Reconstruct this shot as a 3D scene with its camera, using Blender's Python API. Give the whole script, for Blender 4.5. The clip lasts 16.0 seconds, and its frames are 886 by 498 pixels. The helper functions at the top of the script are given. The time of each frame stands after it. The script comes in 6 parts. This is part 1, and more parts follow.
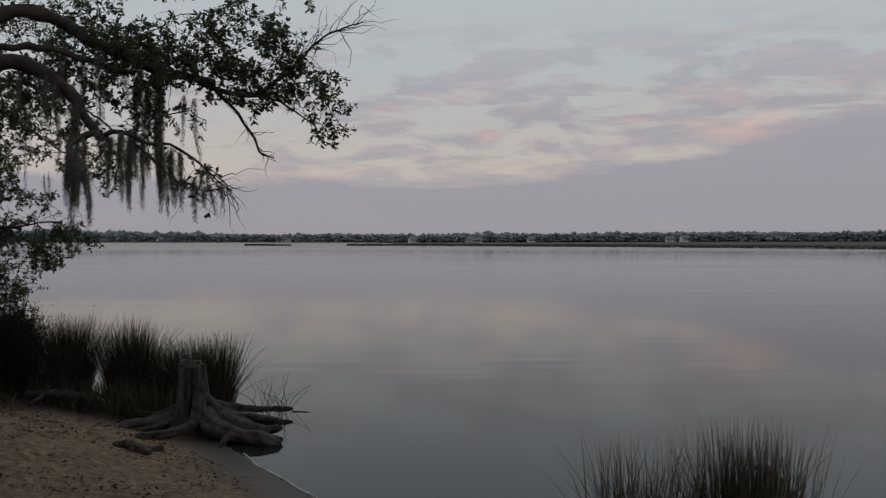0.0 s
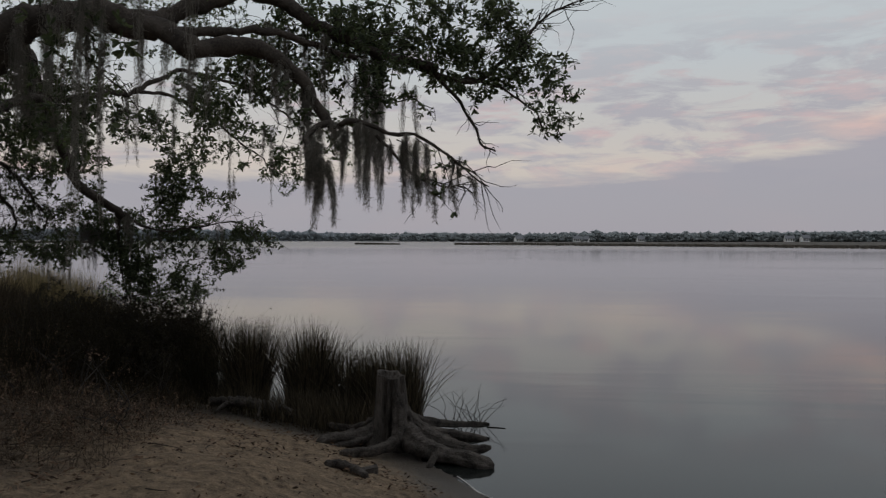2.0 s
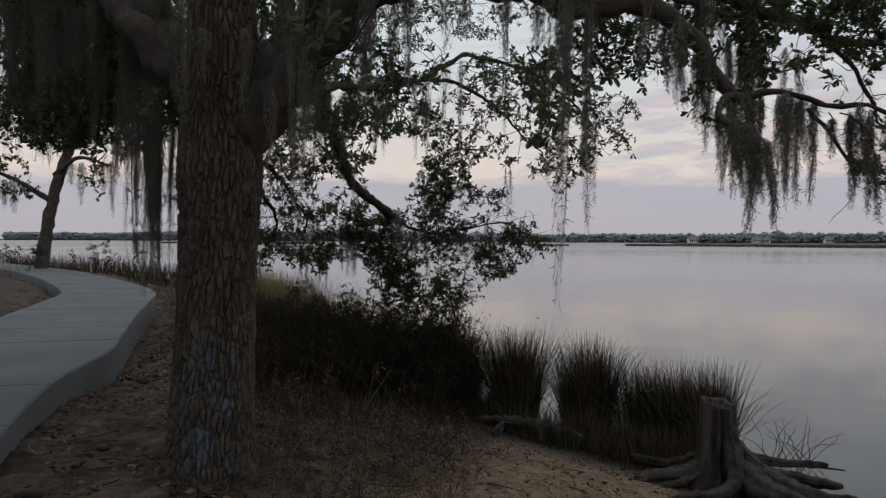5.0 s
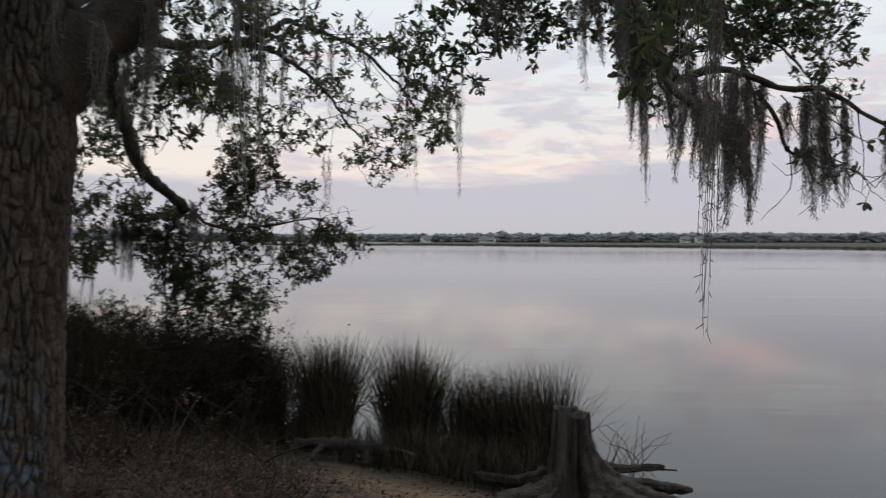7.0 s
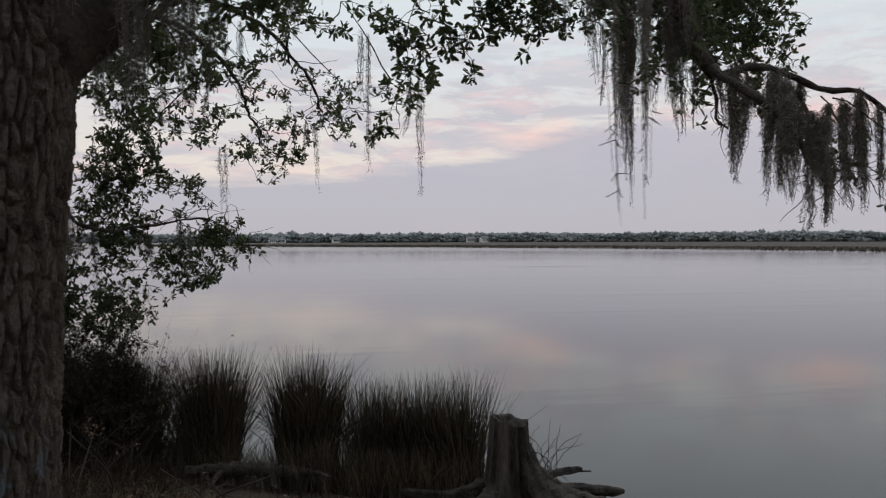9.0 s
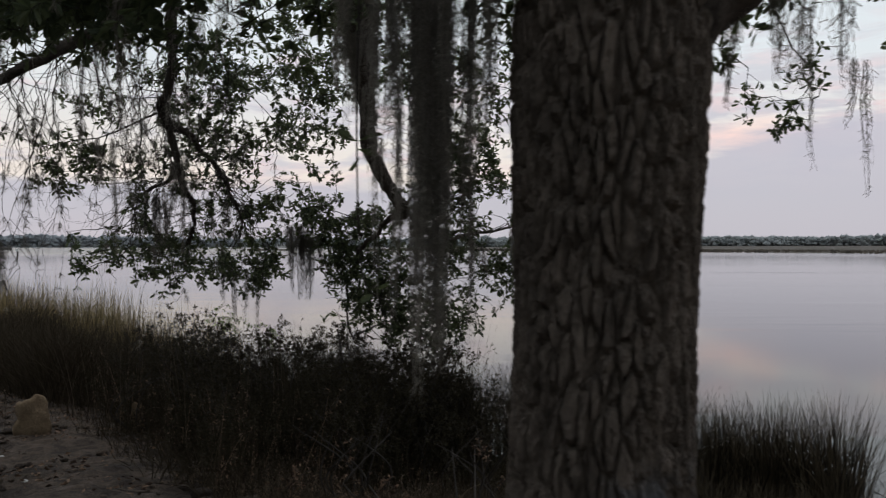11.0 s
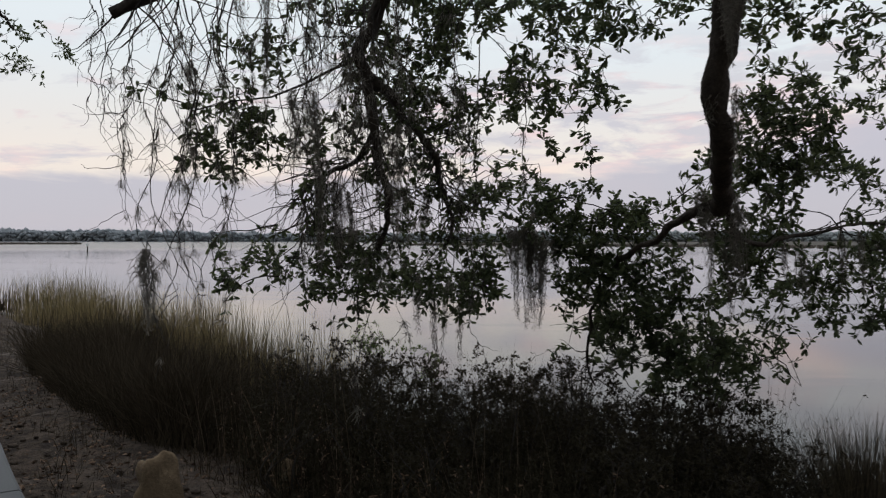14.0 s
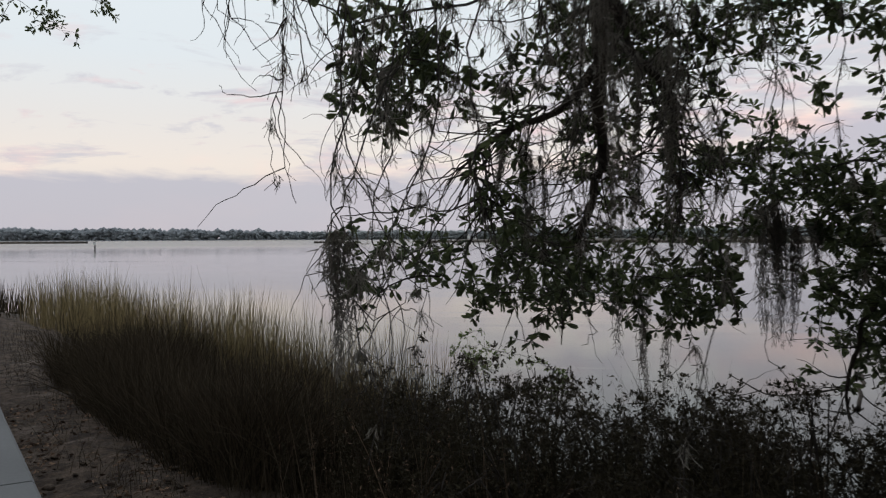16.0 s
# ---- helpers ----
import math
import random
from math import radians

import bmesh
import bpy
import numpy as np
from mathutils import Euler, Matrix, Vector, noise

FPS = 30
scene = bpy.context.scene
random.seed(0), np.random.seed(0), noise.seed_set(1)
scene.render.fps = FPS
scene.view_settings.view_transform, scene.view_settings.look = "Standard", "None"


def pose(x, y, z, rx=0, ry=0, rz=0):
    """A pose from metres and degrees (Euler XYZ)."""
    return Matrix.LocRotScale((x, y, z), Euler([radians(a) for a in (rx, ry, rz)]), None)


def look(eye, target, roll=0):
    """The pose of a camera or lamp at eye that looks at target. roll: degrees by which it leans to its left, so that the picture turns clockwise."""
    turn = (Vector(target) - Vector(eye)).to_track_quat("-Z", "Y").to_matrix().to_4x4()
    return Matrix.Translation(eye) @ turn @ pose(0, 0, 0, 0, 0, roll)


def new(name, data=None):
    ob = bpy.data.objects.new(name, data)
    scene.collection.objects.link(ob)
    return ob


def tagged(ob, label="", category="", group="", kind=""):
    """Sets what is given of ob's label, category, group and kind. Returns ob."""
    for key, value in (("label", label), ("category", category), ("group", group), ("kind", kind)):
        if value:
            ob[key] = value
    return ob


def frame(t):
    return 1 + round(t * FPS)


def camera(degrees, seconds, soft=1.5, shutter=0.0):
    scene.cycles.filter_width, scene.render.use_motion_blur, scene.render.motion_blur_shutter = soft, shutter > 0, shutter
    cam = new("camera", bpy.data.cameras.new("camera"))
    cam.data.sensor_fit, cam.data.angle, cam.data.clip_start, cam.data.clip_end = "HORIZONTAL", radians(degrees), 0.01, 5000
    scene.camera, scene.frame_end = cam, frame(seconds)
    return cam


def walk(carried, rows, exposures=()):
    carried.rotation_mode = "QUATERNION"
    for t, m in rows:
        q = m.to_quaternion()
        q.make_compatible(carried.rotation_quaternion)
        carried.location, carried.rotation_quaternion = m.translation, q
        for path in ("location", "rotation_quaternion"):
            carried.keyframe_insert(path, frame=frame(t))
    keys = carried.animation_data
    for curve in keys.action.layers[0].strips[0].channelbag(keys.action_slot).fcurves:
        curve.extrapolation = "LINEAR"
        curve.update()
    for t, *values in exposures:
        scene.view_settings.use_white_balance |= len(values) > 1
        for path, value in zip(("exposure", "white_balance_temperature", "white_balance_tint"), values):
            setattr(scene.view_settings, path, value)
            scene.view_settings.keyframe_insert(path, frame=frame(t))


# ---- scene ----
cam = camera(56.6, 16.0, soft=1.2, shutter=0.25)
PATH = [
    # seconds, x, y, z, yaw, pitch, roll
    (0, 0.005, 0.002, 2.409, -0.33, -0.57, 0.06),
    (0.5, -0.342, 0.203, 2.407, 1.28, -0.58, 0.18),
    (1, -0.676, 0.490, 2.420, 4.09, -0.62, 0.17),
    (1.5, -1.015, 0.682, 2.441, 5.62, -0.63, 0.25),
    (2, -1.329, 0.917, 2.436, 6.97, -0.64, 0.20),
    (2.5, -1.644, 1.059, 2.446, 8.70, -0.61, 0.30),
    (3, -1.966, 1.197, 2.446, 9.96, -0.65, 0.27),
    (3.5, -2.266, 1.330, 2.469, 12.58, -0.61, 0.29),
    (4, -2.588, 1.407, 2.471, 14.50, -0.58, 0.27),
    (4.2, -2.717, 1.477, 2.450, 15.35, -0.62, 0.33),
    (4.7, -2.977, 1.708, 2.451, 17.36, -0.62, 0.24),
    (5.25, -3.260, 1.962, 2.453, 19.22, -0.61, 0.14),
    (5.8, -3.545, 2.217, 2.455, 19.89, -0.61, 0.04),
    (6.3, -3.804, 2.448, 2.456, 17.52, -0.61, -0.05),
    (6.5, -3.925, 2.503, 2.452, 13.72, -0.71, -0.13),
    (7, -4.265, 2.791, 2.436, 0.32, -0.58, 0.24),
    (7.5, -4.606, 2.969, 2.438, -6.42, -0.51, -0.14),
    (8, -4.872, 3.140, 2.423, -11.01, -0.60, -0.10),
    (8.2, -4.998, 3.190, 2.432, -12.36, -0.50, -0.08),
    (8.7, -5.310, 3.355, 2.442, -14.19, -0.52, -0.02),
    (9.25, -5.653, 3.538, 2.455, -14.23, -0.54, 0.06),
    (9.8, -5.997, 3.719, 2.467, -11.47, -0.54, 0.13),
    (10.3, -6.309, 3.884, 2.478, -6.51, -0.56, 0.19),
    (10.5, -6.439, 4.003, 2.466, -4.17, -0.32, 0.23),
    (11, -6.860, 4.294, 2.479, -0.97, -0.25, 0.00),
    (11.5, -7.180, 4.699, 2.502, 0.78, -0.50, 0.05),
    (12, -7.436, 5.082, 2.556, 2.33, -0.54, 0.03),
    (12.5, -7.669, 5.477, 2.565, 2.73, -0.64, 0.03),
    (13, -7.896, 5.891, 2.582, 2.82, -0.58, 0.03),
    (13.5, -8.175, 6.265, 2.583, 2.86, -0.63, 0.04),
    (14, -8.465, 6.677, 2.567, 2.91, -0.61, 0.07),
    (14.5, -8.787, 7.008, 2.574, 2.94, -0.62, 0.04),
    (15, -9.096, 7.424, 2.543, 3.02, -0.70, 0.03),
    (15.5, -9.389, 7.784, 2.536, 3.23, -0.74, -0.21),
    (16, -9.637, 8.269, 2.507, 3.25, -0.81, -0.25),
]

def held(x, y, z, yaw, pitch, roll):
    """Camera turned to its left by yaw from +y, up by pitch, leaning to its left by roll."""
    a, b = radians(yaw), radians(pitch)
    ahead = Vector((-math.sin(a) * math.cos(b), math.cos(a) * math.cos(b), math.sin(b)))
    return look((x, y, z), Vector((x, y, z)) + 2 * ahead, roll)


walk(cam, [(t, held(*row)) for t, *row in PATH],
     exposures=[(0, -0.1), (2.0, 0.06), (4.0, 0.28), (6.3, 0.6), (7.0, 0.72), (8.2, 0.6), (10.5, 0.52), (11.5, 0.82), (12.2, 0.75), (13.0, 0.71), (16, 0.66)])

# ---- world: evening sky with thin banks of cloud ----
SUN_UP, SUN_TURN = radians(68), radians(-20)
world = bpy.data.worlds.new("evening_sky")
world.use_nodes = True
scene.world = world


class Nodes:
    """Short hand for building a node tree."""

    def __init__(self, tree):
        self.tree = tree

    def add(self, kind, **values):
        node = self.tree.nodes.new(kind)
        for key, value in values.items():
            self.feed(node.inputs[key], value)
        return node

    def feed(self, socket, value):
        if isinstance(value, bpy.types.NodeSocket):
            self.tree.links.new(value, socket)
        else:
            socket.default_value = value

    def math(self, op, a, b=0.0, clamp=False):
        node = self.tree.nodes.new("ShaderNodeMath")
        node.operation, node.use_clamp = op, clamp
        self.feed(node.inputs[0], a), self.feed(node.inputs[1], b)
        return node.outputs[0]

    def mix(self, factor, a, b, blend="MIX"):
        node = self.tree.nodes.new("ShaderNodeMix")
        node.data_type, node.blend_type = "RGBA", blend
        self.feed(node.inputs[0], factor), self.feed(node.inputs[6], a), self.feed(node.inputs[7], b)
        return node.outputs[2]

    def ramp(self, factor, stops, ease="LINEAR"):
        node = self.tree.nodes.new("ShaderNodeValToRGB")
        node.color_ramp.interpolation = ease
        while len(node.color_ramp.elements) < len(stops):
            node.color_ramp.elements.new(0.5)
        for element, (at, colour) in zip(node.color_ramp.elements, stops):
            element.position = at
            element.color = (colour, colour, colour, 1) if isinstance(colour, float) else (*colour, 1)
        self.feed(node.inputs[0], factor)
        return node.outputs[0]

    def noise(self, vector, scale, detail=4.0, rough=0.55, warp=0.0):
        node = self.tree.nodes.new("ShaderNodeTexNoise")
        node.inputs["Scale"].default_value, node.inputs["Detail"].default_value = scale, detail
        node.inputs["Roughness"].default_value, node.inputs["Distortion"].default_value = rough, warp
        if vector is not None:
            self.tree.links.new(vector, node.inputs["Vector"])
        return node.outputs[0]

    def stretch(self, vector, x, y, z, turn=0.0):
        node = self.tree.nodes.new("ShaderNodeMapping")
        node.inputs["Scale"].default_value = (x, y, z)
        node.inputs["Rotation"].default_value = (0, 0, turn)
        self.tree.links.new(vector, node.inputs["Vector"])
        return node.outputs[0]


w = Nodes(world.node_tree)
world.node_tree.nodes.clear()
aim = w.add("ShaderNodeTexCoord").outputs["Generated"]
xyz = w.add("ShaderNodeSeparateXYZ", Vector=aim)
up = w.math("ABSOLUTE", xyz.outputs[2])
# elevation and turn of the view direction, in a flat map of the sky
side = w.math("ARCTAN2", xyz.outputs[0], xyz.outputs[1])
flat = w.add("ShaderNodeCombineXYZ", X=side, Y=up, Z=0.0).outputs[0]
clear = w.ramp(up, [(0.0, (0.40, 0.37, 0.39)), (0.085, (0.56, 0.49, 0.45)), (0.14, (0.52, 0.49, 0.48)), (0.21, (0.49, 0.51, 0.535)), (0.32, (0.50, 0.53, 0.56)), (0.6, (0.38, 0.41, 0.46)), (1.0, (0.28, 0.31, 0.37))])
# a broad bank of mauve cloud low down, its ragged upper edge higher to the right
ragged = w.math("SUBTRACT", w.noise(w.stretch(flat, 1.0, 5.0, 1.0), 7.0, 6.0, 0.6, 0.3), 0.5)
rise = w.ramp(w.math("ADD", side, 0.5), [(0.0, 0.080), (0.50, 0.078), (0.68, 0.088), (0.92, 0.135), (1.0, 0.14)], "EASE")
edge = w.math("ADD", rise, w.math("MULTIPLY", ragged, 0.055))
bank = w.math("MULTIPLY", w.math("SUBTRACT", edge, up), 70.0, clamp=True)
# torn streaks above it, thickest to the right of the middle
torn = w.noise(w.stretch(flat, 1.0, 4.5, 1.0, 0.04), 8.5, 7.0, 0.62, 0.5)
more = w.ramp(w.math("ADD", side, 0.5), [(0.1, 0.0), (0.42, 0.07), (0.8, 0.12), (1.0, 0.10)])
streak = w.math("MULTIPLY", w.math("SUBTRACT", w.math("ADD", torn, more), 0.535), 9.0, clamp=True)
height = w.ramp(up, [(0.05, 0.0), (0.085, 0.9), (0.15, 1.0), (0.215, 0.55), (0.27, 0.0)])
thin = w.math("MULTIPLY", streak, height)
mauve = w.ramp(up, [(0.0, (0.335, 0.315, 0.36)), (0.06, (0.33, 0.315, 0.365)), (0.16, (0.37, 0.345, 0.395)), (0.25, (0.42, 0.41, 0.45))])
blush = w.ramp(w.noise(w.stretch(flat, 1.2, 5.0, 1.0), 9.0, 5.0, 0.6), [(0.47, (0.375, 0.355, 0.40)), (0.66, (0.56, 0.40, 0.41))])
colour = w.mix(w.math("MULTIPLY", thin, 0.85), clear, blush)
rim = w.ramp(w.math("SUBTRACT", up, edge), [(0.0, 1.0), (0.022, 0.0)])
glow = w.ramp(w.noise(w.stretch(flat, 1.0, 2.0, 1.0), 6.0, 3.0), [(0.5, 0.0), (0.68, 0.8)])
colour = w.mix(w.math("MULTIPLY", rim, glow), colour, (0.68, 0.47, 0.42, 1))
colour = w.mix(w.math("MULTIPLY", bank, 0.93), colour, mauve)
air = w.add("ShaderNodeTexSky")
air.sky_type, air.sun_disc, air.sun_elevation, air.sun_rotation = "NISHITA", False, SUN_UP, SUN_TURN
thin_air = w.mix(1.0, air.outputs[0], (0.05, 0.05, 0.05, 1), "MULTIPLY")
colour = w.mix(0.08, colour, thin_air)
colour = w.mix(1.0, colour, (0.985, 1.005, 0.99, 1), "MULTIPLY")
back = w.add("ShaderNodeBackground", Color=colour, Strength=1.06)
w.tree.links.new(back.outputs[0], w.add("ShaderNodeOutputWorld").inputs[0])

sun_data = bpy.data.lights.new("sun", "SUN")
sun_data.energy, sun_data.angle, sun_data.color = 0.35, radians(50), (1.0, 0.93, 0.86)
sun = new("sun", sun_data)
sun.matrix_world = look((-9, 14, 22), (-6, 6, 0))

# ---- materials ----
def surface(name, rough=0.8, spec=0.3):
    """A material with its node helper, its Principled shader and object coordinates."""
    m = bpy.data.materials.new(name)
    m.use_nodes = True
    n = Nodes(m.node_tree)
    bsdf = m.node_tree.nodes["Principled BSDF"]
    bsdf.inputs["Roughness"].default_value = rough
    bsdf.inputs["Specular IOR Level"].default_value = spec
    where = n.add("ShaderNodeNewGeometry").outputs["Position"]
    return m, n, bsdf, where


def bump(n, bsdf, height, strength, distance):
    node = n.add("ShaderNodeBump", Height=height, Strength=strength, Distance=distance)
    n.tree.links.new(node.outputs[0], bsdf.inputs["Normal"])


def grainy(name, dark, light, scale, rough=0.85, spec=0.25, fine=6.0, bumpy=0.0, depth=0.01, island=0.0, stretch=(1, 1, 1)):
    """Two scales of variation between two colours, with optional relief and a tint of its own per piece."""
    m, n, bsdf, where = surface(name, rough, spec)
    where = n.stretch(where, *stretch)
    broad, small = n.noise(where, scale, 5.0), n.noise(where, scale * fine, 6.0, 0.65)
    value = n.math("ADD", n.math("MULTIPLY", broad, 0.6), n.math("MULTIPLY", small, 0.4))
    if island:
        own = n.add("ShaderNodeNewGeometry").outputs["Random Per Island"]
        value = n.math("ADD", value, n.math("MULTIPLY", n.math("SUBTRACT", own, 0.5), island))
    n.tree.links.new(n.ramp(value, [(0.32, dark), (0.68, light)]), bsdf.inputs["Base Color"])
    if bumpy:
        bump(n, bsdf, small, bumpy, depth)
    return m


def leafy(name, dark, light, scale, thin=0.4, glow=(0.11, 0.13, 0.045, 1), island=0.9, spec=0.3):
    """A leaf: a glossy skin mixed with light that comes through it."""
    m = grainy(name, dark, light, scale, 0.55, spec, 5.0, island=island)
    n = Nodes(m.node_tree)
    bsdf, out = m.node_tree.nodes["Principled BSDF"], m.node_tree.nodes["Material Output"]
    through_leaf = n.add("ShaderNodeBsdfTranslucent")
    colour = bsdf.inputs["Base Color"].links[0].from_socket
    n.tree.links.new(n.mix(0.5, colour, glow), through_leaf.inputs["Color"])
    blend = n.add("ShaderNodeMixShader", Fac=thin)
    n.tree.links.new(bsdf.outputs[0], blend.inputs[1])
    n.tree.links.new(through_leaf.outputs[0], blend.inputs[2])
    n.tree.links.new(blend.outputs[0], out.inputs[0])
    return m


BOUGH_BARK = grainy("limb_bark", (0.026, 0.021, 0.018), (0.115, 0.094, 0.078), 7.0, 0.92, 0.15, 8.0, 0.8, 0.02)
TWIG = grainy("twig_bark", (0.02, 0.016, 0.013), (0.06, 0.05, 0.042), 12.0)
LEAF = leafy("oak_leaf", (0.036, 0.050, 0.028), (0.108, 0.130, 0.066), 2.0, 0.48, (0.13, 0.15, 0.06, 1))
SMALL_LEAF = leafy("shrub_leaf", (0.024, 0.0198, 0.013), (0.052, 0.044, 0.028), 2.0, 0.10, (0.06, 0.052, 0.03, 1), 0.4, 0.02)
BRIGHT_LEAF = leafy("sapling_leaf", (0.07, 0.10, 0.03), (0.17, 0.21, 0.07), 3.0)
MOSS = leafy("grey_moss", (0.16, 0.142, 0.122), (0.38, 0.345, 0.298), 4.0, 0.45, (0.36, 0.33, 0.28, 1), 0.6, 0.05)
RUSH = grainy("rush_blade", (0.023, 0.0182, 0.012), (0.118, 0.091, 0.058), 1.2, 0.8, 0.15, island=0.9)
REED = grainy("reed_blade", (0.085, 0.066, 0.032), (0.31, 0.235, 0.112), 0.8, 0.8, 0.2, island=0.9)
WEED = grainy("weed_stem", (0.027, 0.021, 0.0135), (0.074, 0.056, 0.036), 0.9, 0.9, 0.08, 4.0, island=0.6)
DRY = grainy("dry_stalk", (0.036, 0.026, 0.019), (0.16, 0.117, 0.081), 2.0, 0.9, 0.2, island=0.9)
LITTER = grainy("fallen_leaf", (0.044, 0.027, 0.019), (0.21, 0.138, 0.092), 3.0, 0.9, 0.2, island=1.0)
WOOD = grainy("weathered_wood", (0.008, 0.0065, 0.0055), (0.18, 0.152, 0.131), 10.0, 0.9, 0.15, 7.0, 1.0, 0.05, stretch=(1, 1, 0.16))
ROOT = grainy("weathered_root", (0.006, 0.005, 0.0045), (0.165, 0.14, 0.121), 8.0, 0.9, 0.15, 6.0, 1.0, 0.05)
STONE = grainy("tan_stone", (0.10, 0.07, 0.042), (0.24, 0.17, 0.105), 6.0, 0.9, 0.2, 8.0, 0.8, 0.02)
PALE = grainy("pale_shell", (0.45, 0.44, 0.42), (0.7, 0.69, 0.66), 12.0, 0.7, 0.3)
# far foliage: distance haze is painted into these pale grey-blue leaf colours
FAR_LEAF_HAZED = leafy("far_woods", (0.34, 0.365, 0.365), (0.42, 0.445, 0.445), 0.05, 0.45, (0.46, 0.485, 0.485, 1), 0.15, 0.0)
FAR_HAZE = leafy("distant_woods_haze", (0.38, 0.405, 0.425), (0.43, 0.455, 0.475), 0.05, 0.5, (0.50, 0.53, 0.55, 1), 0.1, 0.0)
MARSH = grainy("marsh_grass", (0.055, 0.048, 0.04), (0.12, 0.10, 0.08), 0.05, 0.95, 0.05, 6.0, island=0.4)
HOUSE = grainy("white_siding", (0.62, 0.61, 0.58), (0.78, 0.77, 0.74), 0.3, 0.7, 0.3)
ROOF = grainy("grey_shingle", (0.14, 0.14, 0.15), (0.24, 0.24, 0.25), 0.5, 0.9, 0.2)
GLASS = grainy("dark_glass", (0.03, 0.035, 0.04), (0.05, 0.055, 0.06), 1.0, 0.15, 0.5)


def trunk_bark():
    """Grey-brown ridged bark; low down faded blue-grey paint clings to the ridges in blotches."""
    m, n, bsdf, where = surface("oak_bark", 0.92, 0.15)
    long = n.stretch(where, 1.0, 1.0, 0.5)
    broad, small = n.noise(long, 7.0, 5.0), n.noise(long, 55.0, 6.0, 0.68)
    value = n.math("ADD", n.math("MULTIPLY", broad, 0.5), n.math("MULTIPLY", small, 0.5))
    tone = n.ramp(value, [(0.3, (0.040, 0.032, 0.026)), (0.7, (0.215, 0.172, 0.14))])
    z = n.add("ShaderNodeSeparateXYZ", Vector=where).outputs[2]
    belt = n.ramp(n.math("DIVIDE", z, 3.0), [(0.26, 0.0), (0.33, 1.0), (0.56, 1.0), (0.64, 0.0)])
    blot = n.ramp(n.noise(where, 9.0, 5.0, 0.7), [(0.48, 0.0), (0.58, 0.8)])
    # the paint keeps to the side that faces the beach path
    axes = n.add("ShaderNodeSeparateXYZ", Vector=where)
    south = n.math("SUBTRACT", n.math("MULTIPLY", n.math("ADD", axes.outputs[0], 6.36), 0.45), n.math("MULTIPLY", n.math("SUBTRACT", axes.outputs[1], 6.67), 0.9))
    side_ = n.math("MULTIPLY", n.math("SUBTRACT", south, 0.17), 12.0, clamp=True)
    tone = n.mix(n.math("MULTIPLY", n.math("MULTIPLY", belt, side_), blot), tone, (0.17, 0.205, 0.245, 1))
    n.tree.links.new(tone, bsdf.inputs["Base Color"])
    bump(n, bsdf, n.math("ADD", small, n.noise(long, 20.0, 4.0)), 1.0, 0.03)
    return m


def concrete():
    m, n, bsdf, where = surface("pale_concrete", 0.88, 0.25)
    broad, small = n.noise(where, 0.7, 6.0), n.noise(where, 45.0, 4.0, 0.7)
    value = n.math("ADD", n.math("MULTIPLY", broad, 0.7), n.math("MULTIPLY", small, 0.3))
    tone = n.ramp(value, [(0.3, (0.09, 0.093, 0.095)), (0.7, (0.146, 0.15, 0.151))])
    n.tree.links.new(tone, bsdf.inputs["Base Color"])
    bump(n, bsdf, small, 0.25, 0.004)
    return m


def soil():
    """Tan sand by the water, wet at its edge, dark leafy dirt up the bank."""
    m, n, bsdf, where = surface("sand_and_dirt", 0.92, 0.2)
    z = n.add("ShaderNodeSeparateXYZ", Vector=where).outputs[2]
    x = n.add("ShaderNodeSeparateXYZ", Vector=where).outputs[0]
    broad, mid, small = n.noise(where, 0.9, 6.0), n.noise(where, 9.0, 6.0, 0.7), n.noise(where, 60.0, 5.0, 0.75)
    grain = n.math("ADD", n.math("MULTIPLY", mid, 0.6), n.math("MULTIPLY", small, 0.4))
    sand = n.ramp(grain, [(0.36, (0.05, 0.035, 0.023)), (0.62, (0.36, 0.26, 0.168))])
    dirt = n.ramp(grain, [(0.36, (0.024, 0.018, 0.014)), (0.70, (0.18, 0.134, 0.10))])
    stain = n.ramp(n.noise(where, 2.3, 7.0, 0.68, 0.6), [(0.44, 0.0), (0.62, 0.7)])
    dirt = n.mix(stain, dirt, (0.016, 0.012, 0.010, 1))
    # pale dusty patches of sand between the stains
    dusty = n.ramp(n.noise(where, 1.7, 7.0, 0.7, 0.5), [(0.56, 0.0), (0.66, 0.75)])
    dirt = n.mix(dusty, dirt, n.ramp(grain, [(0.36, (0.07, 0.055, 0.044)), (0.64, (0.25, 0.205, 0.17))]))
    # dirt takes over away from the beach, in patches
    far = n.math("MULTIPLY", n.math("SUBTRACT", -4.7, x), 0.5)
    share = n.math("ADD", far, n.math("MULTIPLY", n.math("SUBTRACT", broad, 0.5), 2.6), clamp=True)
    colour = n.mix(share, sand, dirt)
    # over the lake the ground is brown marsh
    yonder = n.math("MULTIPLY", n.math("SUBTRACT", n.add("ShaderNodeSeparateXYZ", Vector=where).outputs[1], 60.0), 0.05, clamp=True)
    colour = n.mix(yonder, colour, (0.09, 0.078, 0.065, 1))
    wet = n.ramp(n.math("ADD", z, n.math("MULTIPLY", mid, 0.05)), [(0.045, 1.0), (0.13, 0.0)])
    damp = n.mix(wet, colour, (0.085, 0.07, 0.055, 1))
    n.tree.links.new(damp, bsdf.inputs["Base Color"])
    n.tree.links.new(n.math("SUBTRACT", 0.92, n.math("MULTIPLY", wet, 0.55)), bsdf.inputs["Roughness"])
    bump(n, bsdf, n.math("ADD", n.math("MULTIPLY", mid, 0.7), n.math("MULTIPLY", small, 0.3)), 1.0, 0.07)
    return m


